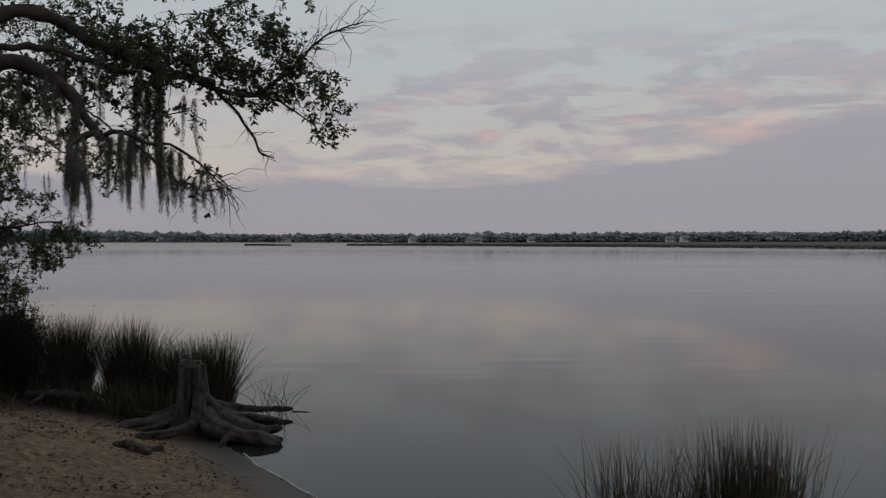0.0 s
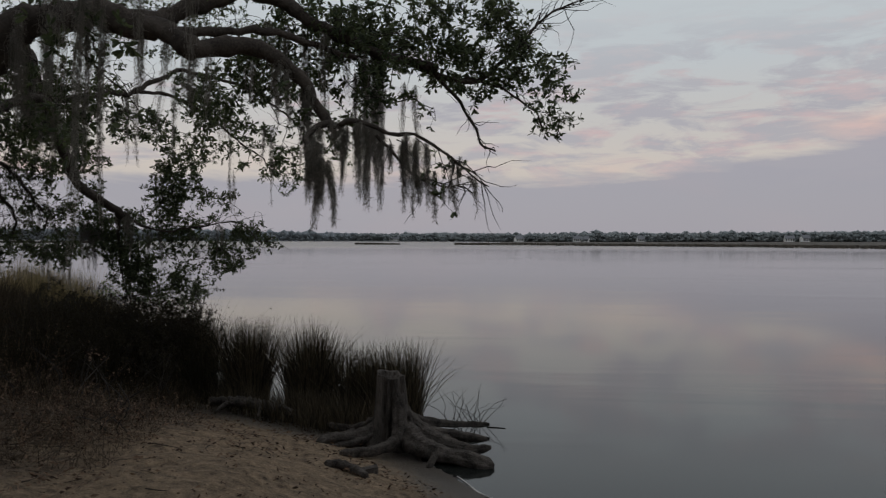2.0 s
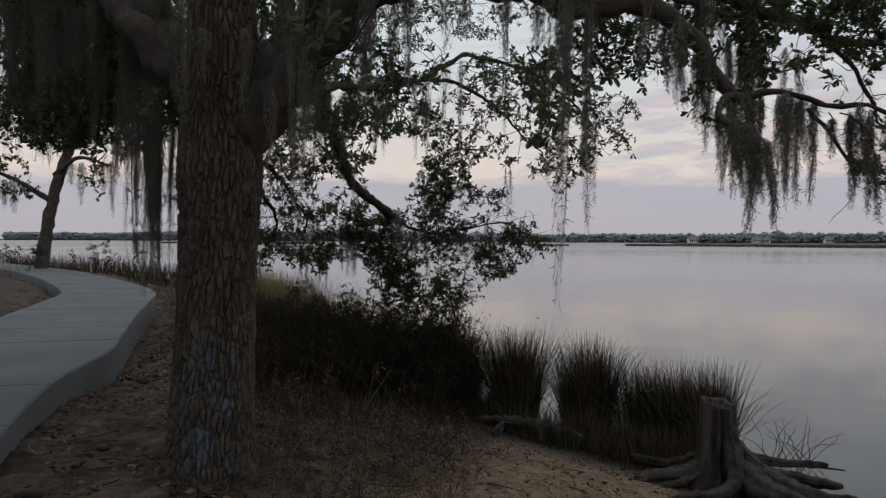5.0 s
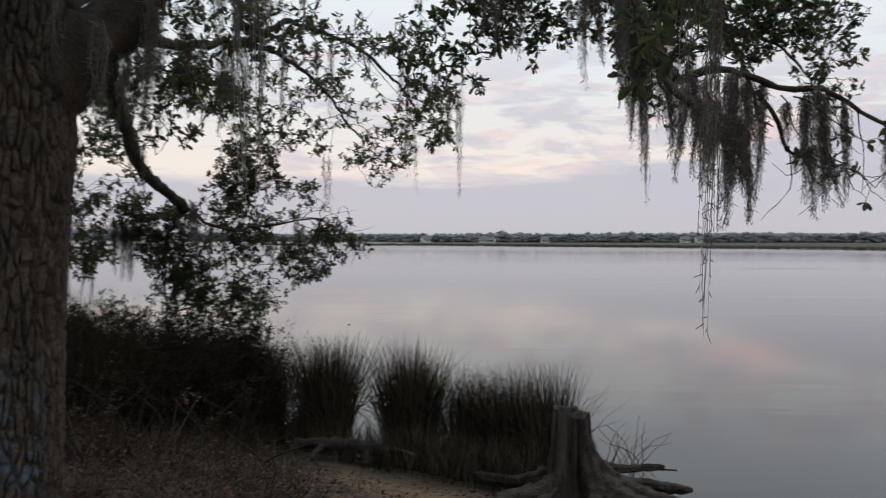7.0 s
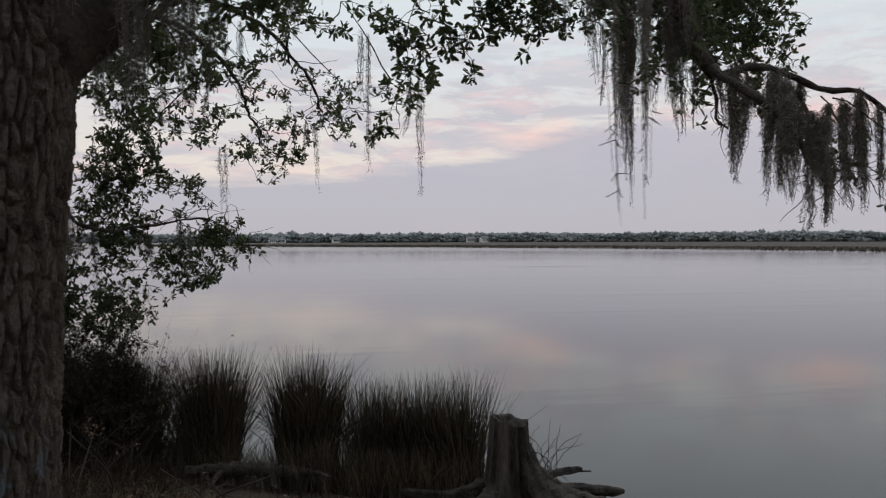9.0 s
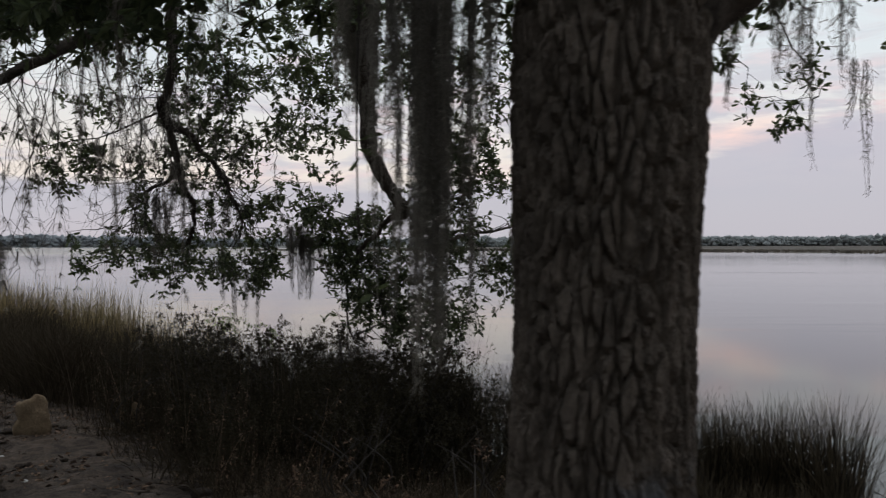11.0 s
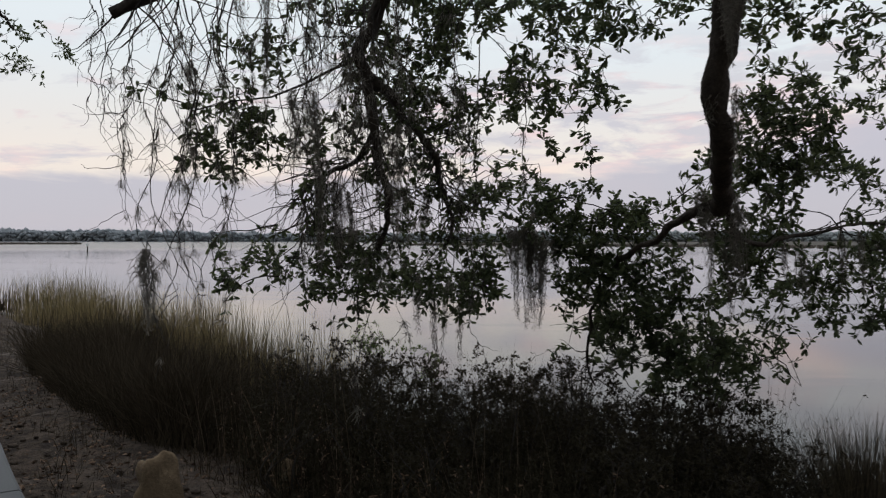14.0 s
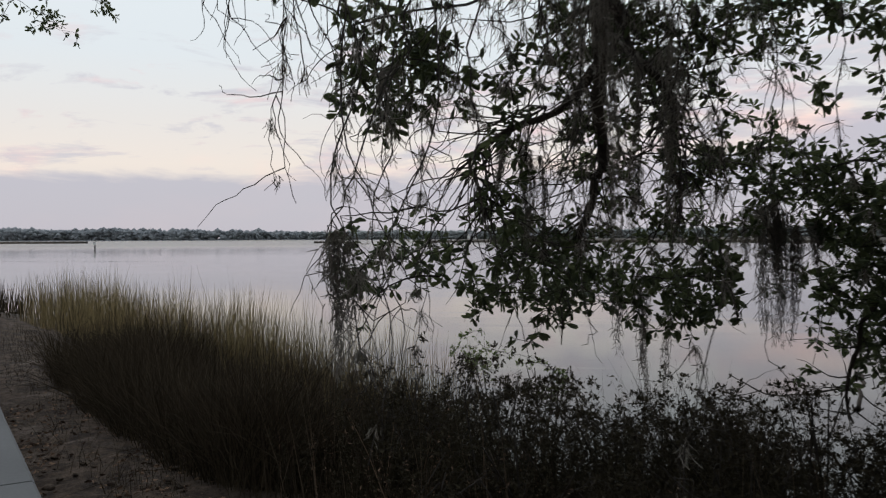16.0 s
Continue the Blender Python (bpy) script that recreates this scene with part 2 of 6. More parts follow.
def lake():
    m, n, bsdf, where = surface("lake_water", 0.065, 0.5)
    bsdf.inputs["Base Color"].default_value = (0.012, 0.0135, 0.0125, 1)
    bsdf.inputs["IOR"].default_value = 1.27
    long, short = n.noise(n.stretch(where, 0.25, 1.0, 1.0, 0.2), 0.6, 3.0, 0.5, 0.4), n.noise(n.stretch(where, 0.5, 1.3, 1.0), 3.5, 3.0, 0.5)
    breeze = n.ramp(n.noise(n.stretch(where, 0.02, 0.12, 1.0, 0.12), 1.0, 4.0, 0.55), [(0.50, 0.10), (0.62, 1.0)])
    ripple = n.math("MULTIPLY", n.math("ADD", n.math("MULTIPLY", long, 0.8), n.math("MULTIPLY", short, 0.2)), breeze)
    # the breeze ruffles the open water far out
    reach = n.add("ShaderNodeVectorMath")
    reach.operation = "LENGTH"
    n.tree.links.new(where, reach.inputs[0])
    out = n.math("MULTIPLY", n.math("SUBTRACT", reach.outputs["Value"], 190.0), 0.008, clamp=True)
    n.tree.links.new(n.math("ADD", 0.065, n.math("MULTIPLY", out, 0.16)), bsdf.inputs["Roughness"])
    bump(n, bsdf, ripple, 0.25, 0.06)
    return m


CONCRETE, SOIL, WATER, BARK = concrete(), soil(), lake(), trunk_bark()


# ---- geometry helpers ----
class Geo:
    """Gathers vertices and faces of one mesh."""

    def __init__(self):
        self.v, self.f, self.n = [], [], 0

    def add(self, verts, faces):
        verts = np.asarray(verts, float).reshape(-1, 3)
        self.v.append(verts)
        self.f.extend([tuple(int(i) + self.n for i in face) for face in faces])
        self.n += len(verts)
        return self

    def many(self, verts, faces):
        """verts (count, k, 3) of alike pieces that share one list of faces."""
        count, k = verts.shape[:2]
        self.v.append(verts.reshape(-1, 3))
        base = self.n + np.arange(count)[:, None] * k
        for face in faces:
            self.f.extend(map(tuple, (base + np.array(face)[None]).tolist()))
        self.n += count * k
        return self

    def mesh(self, name, smooth=False):
        me = bpy.data.meshes.new(name)
        me.from_pydata(np.concatenate(self.v).tolist(), [], self.f)
        if smooth:
            me.shade_smooth()
        return me


def part(name, geo, material, parent=None, label="", smooth=False):
    me = geo.mesh(name, smooth) if isinstance(geo, Geo) else geo
    if not me.materials:
        me.materials.append(material)
    ob = new(name, me)
    if parent is not None:
        ob.parent = parent
        ob.matrix_parent_inverse = parent.matrix_world.inverted()
    return tagged(ob, label)


def empty(name, x, y, z, label, category, group=""):
    ob = new(name)
    ob.empty_display_size = 0.1
    ob.matrix_world = Matrix.Translation((x, y, z))
    bpy.context.view_layer.update()
    return tagged(ob, label, category, group)


def smooth_line(points, step=0.15):
    """A Catmull-Rom curve through the points, cut into even steps."""
    p = np.array(points, float)
    p = np.vstack([2 * p[0] - p[1], p, 2 * p[-1] - p[-2]])
    out = []
    for a, b, c, d in zip(p, p[1:], p[2:], p[3:]):
        count = max(2, int(np.linalg.norm(c - b) / step))
        for t in np.arange(count) / count:
            out.append(0.5 * (2 * b + (c - a) * t + (2 * a - 5 * b + 4 * c - d) * t * t + (3 * b - a - 3 * c + d) * t ** 3))
    out.append(p[-2])
    return np.array(out)


def tube(geo, line, radii, sides=8, knobbly=0.0, seed=0.0, closed=True, ridged=0.0):
    """A bent tube along the line with a radius at each point."""
    line, radii = np.asarray(line, float), np.broadcast_to(radii, len(line))
    ahead = np.gradient(line, axis=0)
    ahead /= np.linalg.norm(ahead, axis=1)[:, None] + 1e-9
    side = np.cross(ahead[0], (0.3, 0.9, 0.2))
    rings = []
    for p, a, r in zip(line, ahead, radii):
        side = side - a * (side @ a)
        side /= np.linalg.norm(side) + 1e-9
        other = np.cross(a, side)
        for k in range(sides):
            turn = 2 * math.pi * k / sides
            way = math.cos(turn) * side + math.sin(turn) * other
            q = p + way * r * (1 + ridged * (0.6 * math.sin(3 * turn + seed) + 0.4 * math.sin(7 * turn + 2 * seed)))
            if knobbly:
                q = q + way * r * knobbly * noise.noise(Vector(q * (1.1 / max(r, 0.02)) * 0.55) + Vector((seed, 0, 0)))
            rings.append(q)
    n = len(line)
    faces = [(i * sides + k, i * sides + (k + 1) % sides, (i + 1) * sides + (k + 1) % sides, (i + 1) * sides + k) for i in range(n - 1) for k in range(sides)]
    if closed:
        faces += [tuple(range(sides - 1, -1, -1)), tuple(range((n - 1) * sides, n * sides))]
    return geo.add(rings, faces)


def threads(geo, lines, radii):
    """Many thin three-sided tubes at once: lines (count, k, 3), radii (count, k)."""
    lines, radii = np.asarray(lines, float), np.asarray(radii, float)
    count, k = lines.shape[:2]
    ahead = np.gradient(lines, axis=1)
    ahead /= np.linalg.norm(ahead, axis=2)[..., None] + 1e-9
    rest = np.where(np.abs(ahead[..., 2:]) > 0.85, np.array([1.0, 0.13, 0.0]), np.array([0.0, 0.1, 1.0]))
    side = np.cross(ahead, rest)
    side /= np.linalg.norm(side, axis=2)[..., None] + 1e-9
    other = np.cross(ahead, side)
    rings = []
    for j in range(3):
        turn = 2 * math.pi * j / 3
        rings.append(lines + (math.cos(turn) * side + math.sin(turn) * other) * radii[..., None])
    verts = np.stack(rings, 2).reshape(count, k * 3, 3)
    faces = [(i * 3 + j, i * 3 + (j + 1) % 3, i * 3 + 3 + (j + 1) % 3, i * 3 + 3 + j) for i in range(k - 1) for j in range(3)]
    faces += [(2, 1, 0), (3 * k - 3, 3 * k - 2, 3 * k - 1)]
    return geo.many(verts, faces)


def blades(geo, feet, heights, lean, width, rng, droop=0.35):
    """Tapered three-sided blades of grass that bow the way they lean."""
    feet, heights, lean = np.asarray(feet, float), np.asarray(heights, float), np.asarray(lean, float)
    count = len(feet)
    steps = np.array([0.0, 0.35, 0.7, 1.0])
    lines = np.zeros((count, 4, 3))
    for i, s in enumerate(steps):
        lines[:, i, :2] = feet[:, :2] + lean * (heights * (s * 0.5 + s * s * 0.5))[:, None]
        lines[:, i, 2] = feet[:, 2] + heights * (s - droop * s * s * (lean ** 2).sum(1))
    radii = width * np.array([1.0, 0.9, 0.55, 0.08])[None] * rng.uniform(0.7, 1.3, count)[:, None]
    return threads(geo, lines, radii)


def leaves(geo, places, ways, lengths, rng, slim=0.38, plain=False):
    """Small leaves folded along the midrib, widest past the middle, that point along ways."""
    count = len(places)
    ways = ways / (np.linalg.norm(ways, axis=1)[:, None] + 1e-9)
    across = np.cross(ways, rng.normal(size=(count, 3)))
    across /= np.linalg.norm(across, axis=1)[:, None] + 1e-9
    out = np.cross(ways, across)
    size = lengths[:, None]

    def spot(along, wide, lift):
        return places + ways * size * along + across * size * wide * slim + out * size * lift

    if plain:
        return geo.many(np.stack([spot(0, 0, 0), spot(0.6, 0.5, 0.06), spot(1.0, 0, -0.06), spot(0.6, -0.5, 0.06)], 1), [(0, 2, 1), (0, 3, 2)])
    verts = np.stack([spot(0, 0, 0), spot(0.50, 0.47, 0.06), spot(0.86, 0.42, 0.03), spot(1.0, 0.0, -0.05), spot(0.86, -0.42, 0.03), spot(0.50, -0.47, 0.06)], 1)
    return geo.many(verts, [(0, 3, 2, 1), (0, 5, 4, 3)])


def box(geo, x0, y0, z0, x1, y1, z1):
    v = [(x, y, z) for z in (z0, z1) for y in (y0, y1) for x in (x0, x1)]
    return geo.add(v, [(0, 2, 3, 1), (4, 5, 7, 6), (0, 1, 5, 4), (2, 6, 7, 3), (0, 4, 6, 2), (1, 3, 7, 5)])


# ---- the lie of the land ----
SHORE = [(400, -170), (60, -24), (20, -5), (8, 1.5), (3, 4.0), (0.6, 5.6), (-0.5, 6.8), (-1.26, 7.9), (-1.75, 8.6), (-2.2, 9.3), (-3.0, 10.5), (-4.2, 11.2),
         (-5.3, 12.0), (-6.5, 13.4), (-8.4, 15.6), (-11.6, 19.2), (-16, 25), (-22, 32), (-34, 43), (-60, 58), (-400, 200)]
FAR_SHORE = [(-3000, 1500), (-900, 1150), (-590, 940), (-416, 950), (-118, 1000), (-55, 990), (-30, 620), (-44, 397), (10, 370), (68, 330), (130, 245), (160, 165), (190, 60), (240, -120), (900, -900)]
PATH_EDGE = [(16, -6.5), (6, -2.9), (0, -0.85), (-3.0, 1.0), (-5.2, 2.8), (-6.6, 4.45), (-8.05, 6.43), (-8.8, 7.45), (-9.72, 8.85), (-10.68, 10.7), (-11.74, 12.2), (-12.68, 13.52), (-14.18, 15.63), (-15.65, 17.8),
             (-18.3, 21.4), (-22.8, 25.6), (-28.6, 30.4), (-35, 35), (-48, 43)]
PATH_TOP, PATH_WIDE = 1.0, 2.4


def away(x, y, line):
    """Distance from a polyline, positive on its left hand."""
    x, y = np.asarray(x, float), np.asarray(y, float)
    best, sign = np.full(x.shape, 1e18), np.ones(x.shape)
    for (ax, ay), (bx, by) in zip(line, line[1:]):
        dx, dy = bx - ax, by - ay
        t = np.clip(((x - ax) * dx + (y - ay) * dy) / (dx * dx + dy * dy), 0, 1)
        d = np.hypot(x - ax - t * dx, y - ay - t * dy)
        cross = dx * (y - ay) - dy * (x - ax)
        near = d < best
        best, sign = np.where(near, d, best), np.where(near, np.sign(cross), sign)
    return best * sign


def land(x, y):
    """Height of the ground: bank and beach, lake bed, far shore."""
    d = away(x, y, SHORE)
    low = np.clip((np.asarray(y, float) - 8.0) / 4.5, 0, 1)
    full = 0.87 - 0.25 * low * low * (3 - 2 * low) * (away(x, y, PATH_EDGE) < PATH_WIDE)
    bank = np.where(d > 0, full * (1 - np.exp(-(np.maximum(d, 0) / 2.55) ** 1.7)), np.maximum(0.22 * d, -1.5))
    edge = away(x, y, PATH_EDGE)
    dip = np.where(edge < 0, 0.13 * np.exp(-(edge / 0.8) ** 2), 0.16)
    bank = bank - np.where(d > 2, np.where(edge > PATH_WIDE + 0.3, 0.0, dip), 0)
    far = away(x, y, FAR_SHORE)
    other = np.where(far > 0, 0.35 + 0.004 * np.minimum(far, 600), np.maximum(0.05 * far, -1.5))
    return np.maximum(bank, other)


def land_at(x, y):
    return float(land(np.array([x]), np.array([y]))[0])


def spread(lo, hi, step, outer):
    """Even steps between lo and hi, then ever longer ones out to the horizon."""
    inner = list(np.arange(lo, hi + step / 2, step))
    grow, low, high = step, [lo], [hi]
    while high[-1] < outer:
        grow *= 1.22
        low.append(low[-1] - grow), high.append(high[-1] + grow)
    return np.array(low[:0:-1] + inner + high[1:])


def ground():
    xs = np.unique(np.concatenate([spread(-24, 6, 0.25, 4500), np.arange(-13.5, 1, 0.095)]).round(3))
    ys = np.unique(np.concatenate([spread(-4, 26, 0.25, 4500), np.arange(5, 16.5, 0.095)]).round(3))
    gx, gy = np.meshgrid(xs, ys)
    z = land(gx, gy)
    near = (gx > -30) & (gx < 8) & (gy > -6) & (gy < 32) & (z > 0.02)
    rough = np.zeros_like(z)
    for i, j in zip(*np.nonzero(near)):
        p = Vector((gx[i, j], gy[i, j], 0))
        rough[i, j] = 0.06 * noise.noise(p * 0.9) + 0.03 * max(0.0, noise.noise(p * 2.1)) + 0.032 * noise.noise(p * 3.3) + 0.045 * abs(noise.noise(p * 6.0)) + 0.016 * noise.noise(p * 13.0)
    z = z + rough * np.clip(z / 0.25, 0, 1)
    verts = np.stack([gx, gy, z], -1).reshape(-1, 3)
    w_, h_ = len(xs), len(ys)
    idx = np.arange(w_ * h_).reshape(h_, w_)
    faces = np.stack([idx[:-1, :-1], idx[:-1, 1:], idx[1:, 1:], idx[1:, :-1]], -1).reshape(-1, 4)
    geo = Geo()
    geo.add(verts, faces.tolist())
    ob = part("ground", geo, SOIL, smooth=True)
    tagged(ob, "tan sand beach rising to a dark leaf-littered dirt bank", "ground", kind="structure")


def water():
    geo = Geo()
    geo.add([(-4800, -4800, 0), (4800, -4800, 0), (4800, 4800, 0), (-4800, 4800, 0)], [(0, 1, 2, 3)])
    ob = part("water", geo, WATER)
    tagged(ob, "calm grey lake water reflecting the evening clouds", "water", kind="structure")


def pavement():
    """The raised concrete walk: slabs with joints between, as a bent strip with thick sides."""
    line = smooth_line([(x, y, 0) for x, y in PATH_EDGE], 0.1)[:, :2]
    run = np.concatenate([[0], np.cumsum(np.linalg.norm(np.diff(line, axis=0), axis=1))])
    turn = np.gradient(line, axis=0)
    turn = np.stack([-turn[:, 1], turn[:, 0]], 1) / np.linalg.norm(turn, axis=1)[:, None]
    root = empty("pavement", 0, -1.2, 0.66, "raised pale concrete footpath curving along the bank", "footpath")
    tagged(root, kind="structure")
    length, gap = 1.9, 0.006
    for k in range(int(run[-1] / length)):
        s = np.linspace(k * length + gap, (k + 1) * length - gap, 7)
        px_, py_ = np.interp(s, run, line[:, 0]), np.interp(s, run, line[:, 1])
        nx, ny = np.interp(s, run, turn[:, 0]), np.interp(s, run, turn[:, 1])
        geo, c, b = Geo(), 0.02, 0.6
        lift = PATH_TOP + 0.003 * math.sin(k * 2.1)
        rows = []
        for i in range(7):
            # the land side is the left hand of the edge line
            for off, dz in ((0.0, -b), (0.0, -c), (c, 0.0), (PATH_WIDE - c, 0.0), (PATH_WIDE, -c), (PATH_WIDE, -b)):
                rows.append((px_[i] + nx[i] * off, py_[i] + ny[i] * off, lift + dz))
        faces = [(i * 6 + j, i * 6 + j + 1, i * 6 + 7 + j, i * 6 + 6 + j) for i in range(6) for j in range(5)]
        faces += [tuple(range(5, -1, -1)), tuple(range(36, 42))]
        geo.add(rows, faces)
        part("slab", geo, CONCRETE, root)


ground(), water()


# ---- the great oak ----
FORK = (-6.36, 6.68)
BOUGHS = {
    # bent limbs as control points, with the radius at either end
    "toward_stump": ([(-6.38, 6.68, 2.3), (-6.27, 6.69, 2.85), (-6.05, 6.72, 3.25), (-5.74, 6.76, 3.66), (-5.47, 6.79, 3.98), (-5.14, 6.83, 4.13), (-4.66, 6.88, 4.14), (-4.25, 6.93, 4.05), (-4.0, 6.96, 3.90),
                      (-3.62, 7.14, 3.94), (-3.33, 7.28, 3.78), (-3.17, 7.36, 3.57), (-3.07, 7.36, 3.42), (-3.0, 7.33, 3.32)], 0.185, 0.034),
    "drooping": ([(-3.03, 7.33, 3.36), (-3.10, 7.18, 3.31), (-3.11, 6.98, 3.20), (-3.04, 6.83, 3.07), (-2.95, 6.73, 2.95), (-2.92, 6.68, 2.80)], 0.028, 0.014),
    "bare_end": ([(-3.0, 7.33, 3.32), (-2.8, 7.25, 3.36), (-2.51, 7.15, 3.21), (-2.3, 7.10, 3.21), (-2.1, 7.08, 3.12), (-1.9, 7.0, 2.97), (-1.75, 6.97, 2.84)], 0.022, 0.004),
    "bare_end_low": ([(-2.62, 7.18, 3.24), (-2.42, 7.34, 3.0), (-2.25, 7.45, 2.93), (-2.08, 7.52, 2.87), (-1.88, 7.6, 2.92)], 0.015, 0.003),
    "upper": ([(-4.6, 6.95, 4.12), (-4.38, 7.25, 4.21), (-4.18, 7.43, 4.39), (-3.8, 7.68, 4.52), (-3.53, 7.85, 4.44), (-3.26, 8.03, 4.28), (-2.98, 8.2, 4.16), (-2.6, 8.45, 4.1), (-2.36, 8.62, 4.05)], 0.085, 0.035),
    "upper_low": ([(-4.35, 6.95, 4.05), (-4.1, 7.3, 4.12), (-3.7, 7.6, 4.16), (-3.3, 7.85, 4.10), (-3.0, 8.1, 4.05)], 0.045, 0.02),
    "snag": ([(-2.4, 8.66, 4.06), (-2.17, 8.82, 3.83), (-1.99, 8.94, 3.54), (-1.94, 8.98, 3.4), (-1.81, 9.07, 3.29)], 0.028, 0.008),
    "outer": ([(-2.5, 8.62, 4.06), (-2.04, 8.91, 3.98), (-1.7, 9.14, 4.25), (-1.54, 9.25, 4.48), (-1.25, 9.44, 4.77), (-0.89, 9.69, 4.96)], 0.03, 0.006),
    "outer_low": ([(-2.1, 8.9, 4.02), (-1.7, 9.14, 3.93), (-1.43, 9.33, 3.76), (-1.32, 9.4, 3.57), (-1.17, 9.5, 3.46)], 0.016, 0.004),
    "over_water": ([(-6.36, 6.75, 3.1), (-6.45, 7.3, 3.7), (-6.7, 8.4, 4.35), (-7.1, 9.5, 4.5), (-7.38, 10.2, 4.1), (-7.36, 10.52, 3.66), (-7.33, 10.68, 3.42), (-7.28, 10.88, 3.14), (-7.19, 11.23, 2.95), (-7.08, 11.6, 2.78)], 0.12, 0.05),
    "low_right": ([(-7.09, 11.55, 2.8), (-6.8, 12.0, 2.55), (-6.4, 12.3, 2.6), (-5.9, 12.45, 2.68), (-5.6, 12.4, 2.6), (-5.3, 12.2, 2.35)], 0.020, 0.004),
    "low_left": ([(-7.09, 11.55, 2.8), (-7.4, 12.1, 2.55), (-7.62, 12.5, 2.3), (-7.7, 12.8, 1.75), (-7.62, 12.9, 1.5)], 0.03, 0.007),
    "low_bare": ([(-7.62, 12.9, 1.55), (-7.3, 13.6, 1.62), (-7.12, 14.1, 1.5), (-7.25, 14.25, 1.4), (-7.5, 14.55, 1.32), (-7.84, 14.64, 1.46)], 0.013, 0.004),
    "middle": ([(-6.3, 6.8, 3.2), (-6.3, 8.0, 3.66), (-6.26, 9.0, 3.93), (-6.1, 10.0, 4.14), (-5.94, 10.4, 4.40), (-5.72, 10.7, 4.5), (-5.24, 11.2, 4.42), (-4.79, 11.8, 4.1), (-4.6, 12.3, 3.8)], 0.05, 0.010),
    "middle_fan": ([(-6.1, 10.0, 4.14), (-5.9, 10.5, 4.2), (-5.5, 11.0, 3.95), (-5.35, 11.6, 3.7), (-5.2, 12.3, 3.45)], 0.025, 0.006),
    "far_left": ([(-6.4, 6.75, 4.2), (-7.0, 7.8, 5.0), (-8.2, 9.6, 5.2), (-8.85, 10.75, 4.55), (-8.98, 11.2, 4.06), (-9.03, 11.3, 3.93), (-9.15, 11.45, 3.80), (-9.23, 11.56, 3.70), (-9.18, 11.7, 3.54), (-9.16, 11.86, 3.24), (-9.15, 12.0, 3.03), (-9.12, 12.15, 2.86), (-9.15, 12.3, 2.66), (-9.22, 12.35, 2.48)], 0.12, 0.016),
    "far_left_spur": ([(-9.19, 11.68, 3.57), (-9.1, 11.9, 3.50), (-8.98, 12.1, 3.37), (-8.82, 12.1, 3.18), (-8.77, 12.2, 2.99), (-8.69, 12.38, 2.79), (-8.72, 12.39, 2.55)], 0.035, 0.008),
    "far_left_fork": ([(-9.16, 11.86, 3.26), (-9.27, 12.0, 3.16), (-9.44, 12.2, 3.08), (-9.59, 12.3, 2.98), (-9.7, 12.34, 2.88), (-9.65, 12.2, 2.6)], 0.022, 0.006),
    "left": ([(-8.2, 9.6, 5.15), (-8.75, 10.1, 4.4), (-9.15, 10.3, 4.1), (-9.55, 10.38, 3.93), (-9.88, 10.42, 3.8), (-10.2, 10.42, 3.63)], 0.085, 0.028),
    "over_path": ([(-6.4, 6.6, 3.3), (-6.9, 6.5, 3.9), (-7.6, 6.9, 4.4), (-9.0, 7.6, 4.8), (-11, 9.2, 5.3), (-13, 12.5, 5.5), (-13.8, 15.8, 4.95)], 0.11, 0.012),
    "overhead": ([(-5.7, 6.82, 3.7), (-5.3, 6.0, 4.4), (-4.9, 5.3, 4.65), (-4.3, 4.8, 4.6), (-3.6, 4.75, 4.3), (-2.9, 4.9, 4.2)], 0.07, 0.010),
    "crown_north": ([(-6.36, 6.68, 5.0), (-5.8, 8.0, 6.4), (-5.2, 9.6, 7.2), (-4.6, 11, 7.6)], 0.11, 0.02),
    "crown_east": ([(-6.3, 6.6, 5.0), (-5.0, 6.3, 6.2), (-3.6, 6.6, 6.9), (-2.2, 7.2, 7.2)], 0.10, 0.02),
    "crown_south": ([(-6.4, 6.6, 4.9), (-6.8, 5.4, 6.0), (-7.0, 3.8, 6.8), (-7.0, 2.2, 7.1)], 0.10, 0.02),
    "crown_west": ([(-6.45, 6.7, 5.0), (-7.6, 7.4, 6.2), (-9.0, 8.4, 7.0), (-10.4, 9.4, 7.3)], 0.10, 0.02),
}
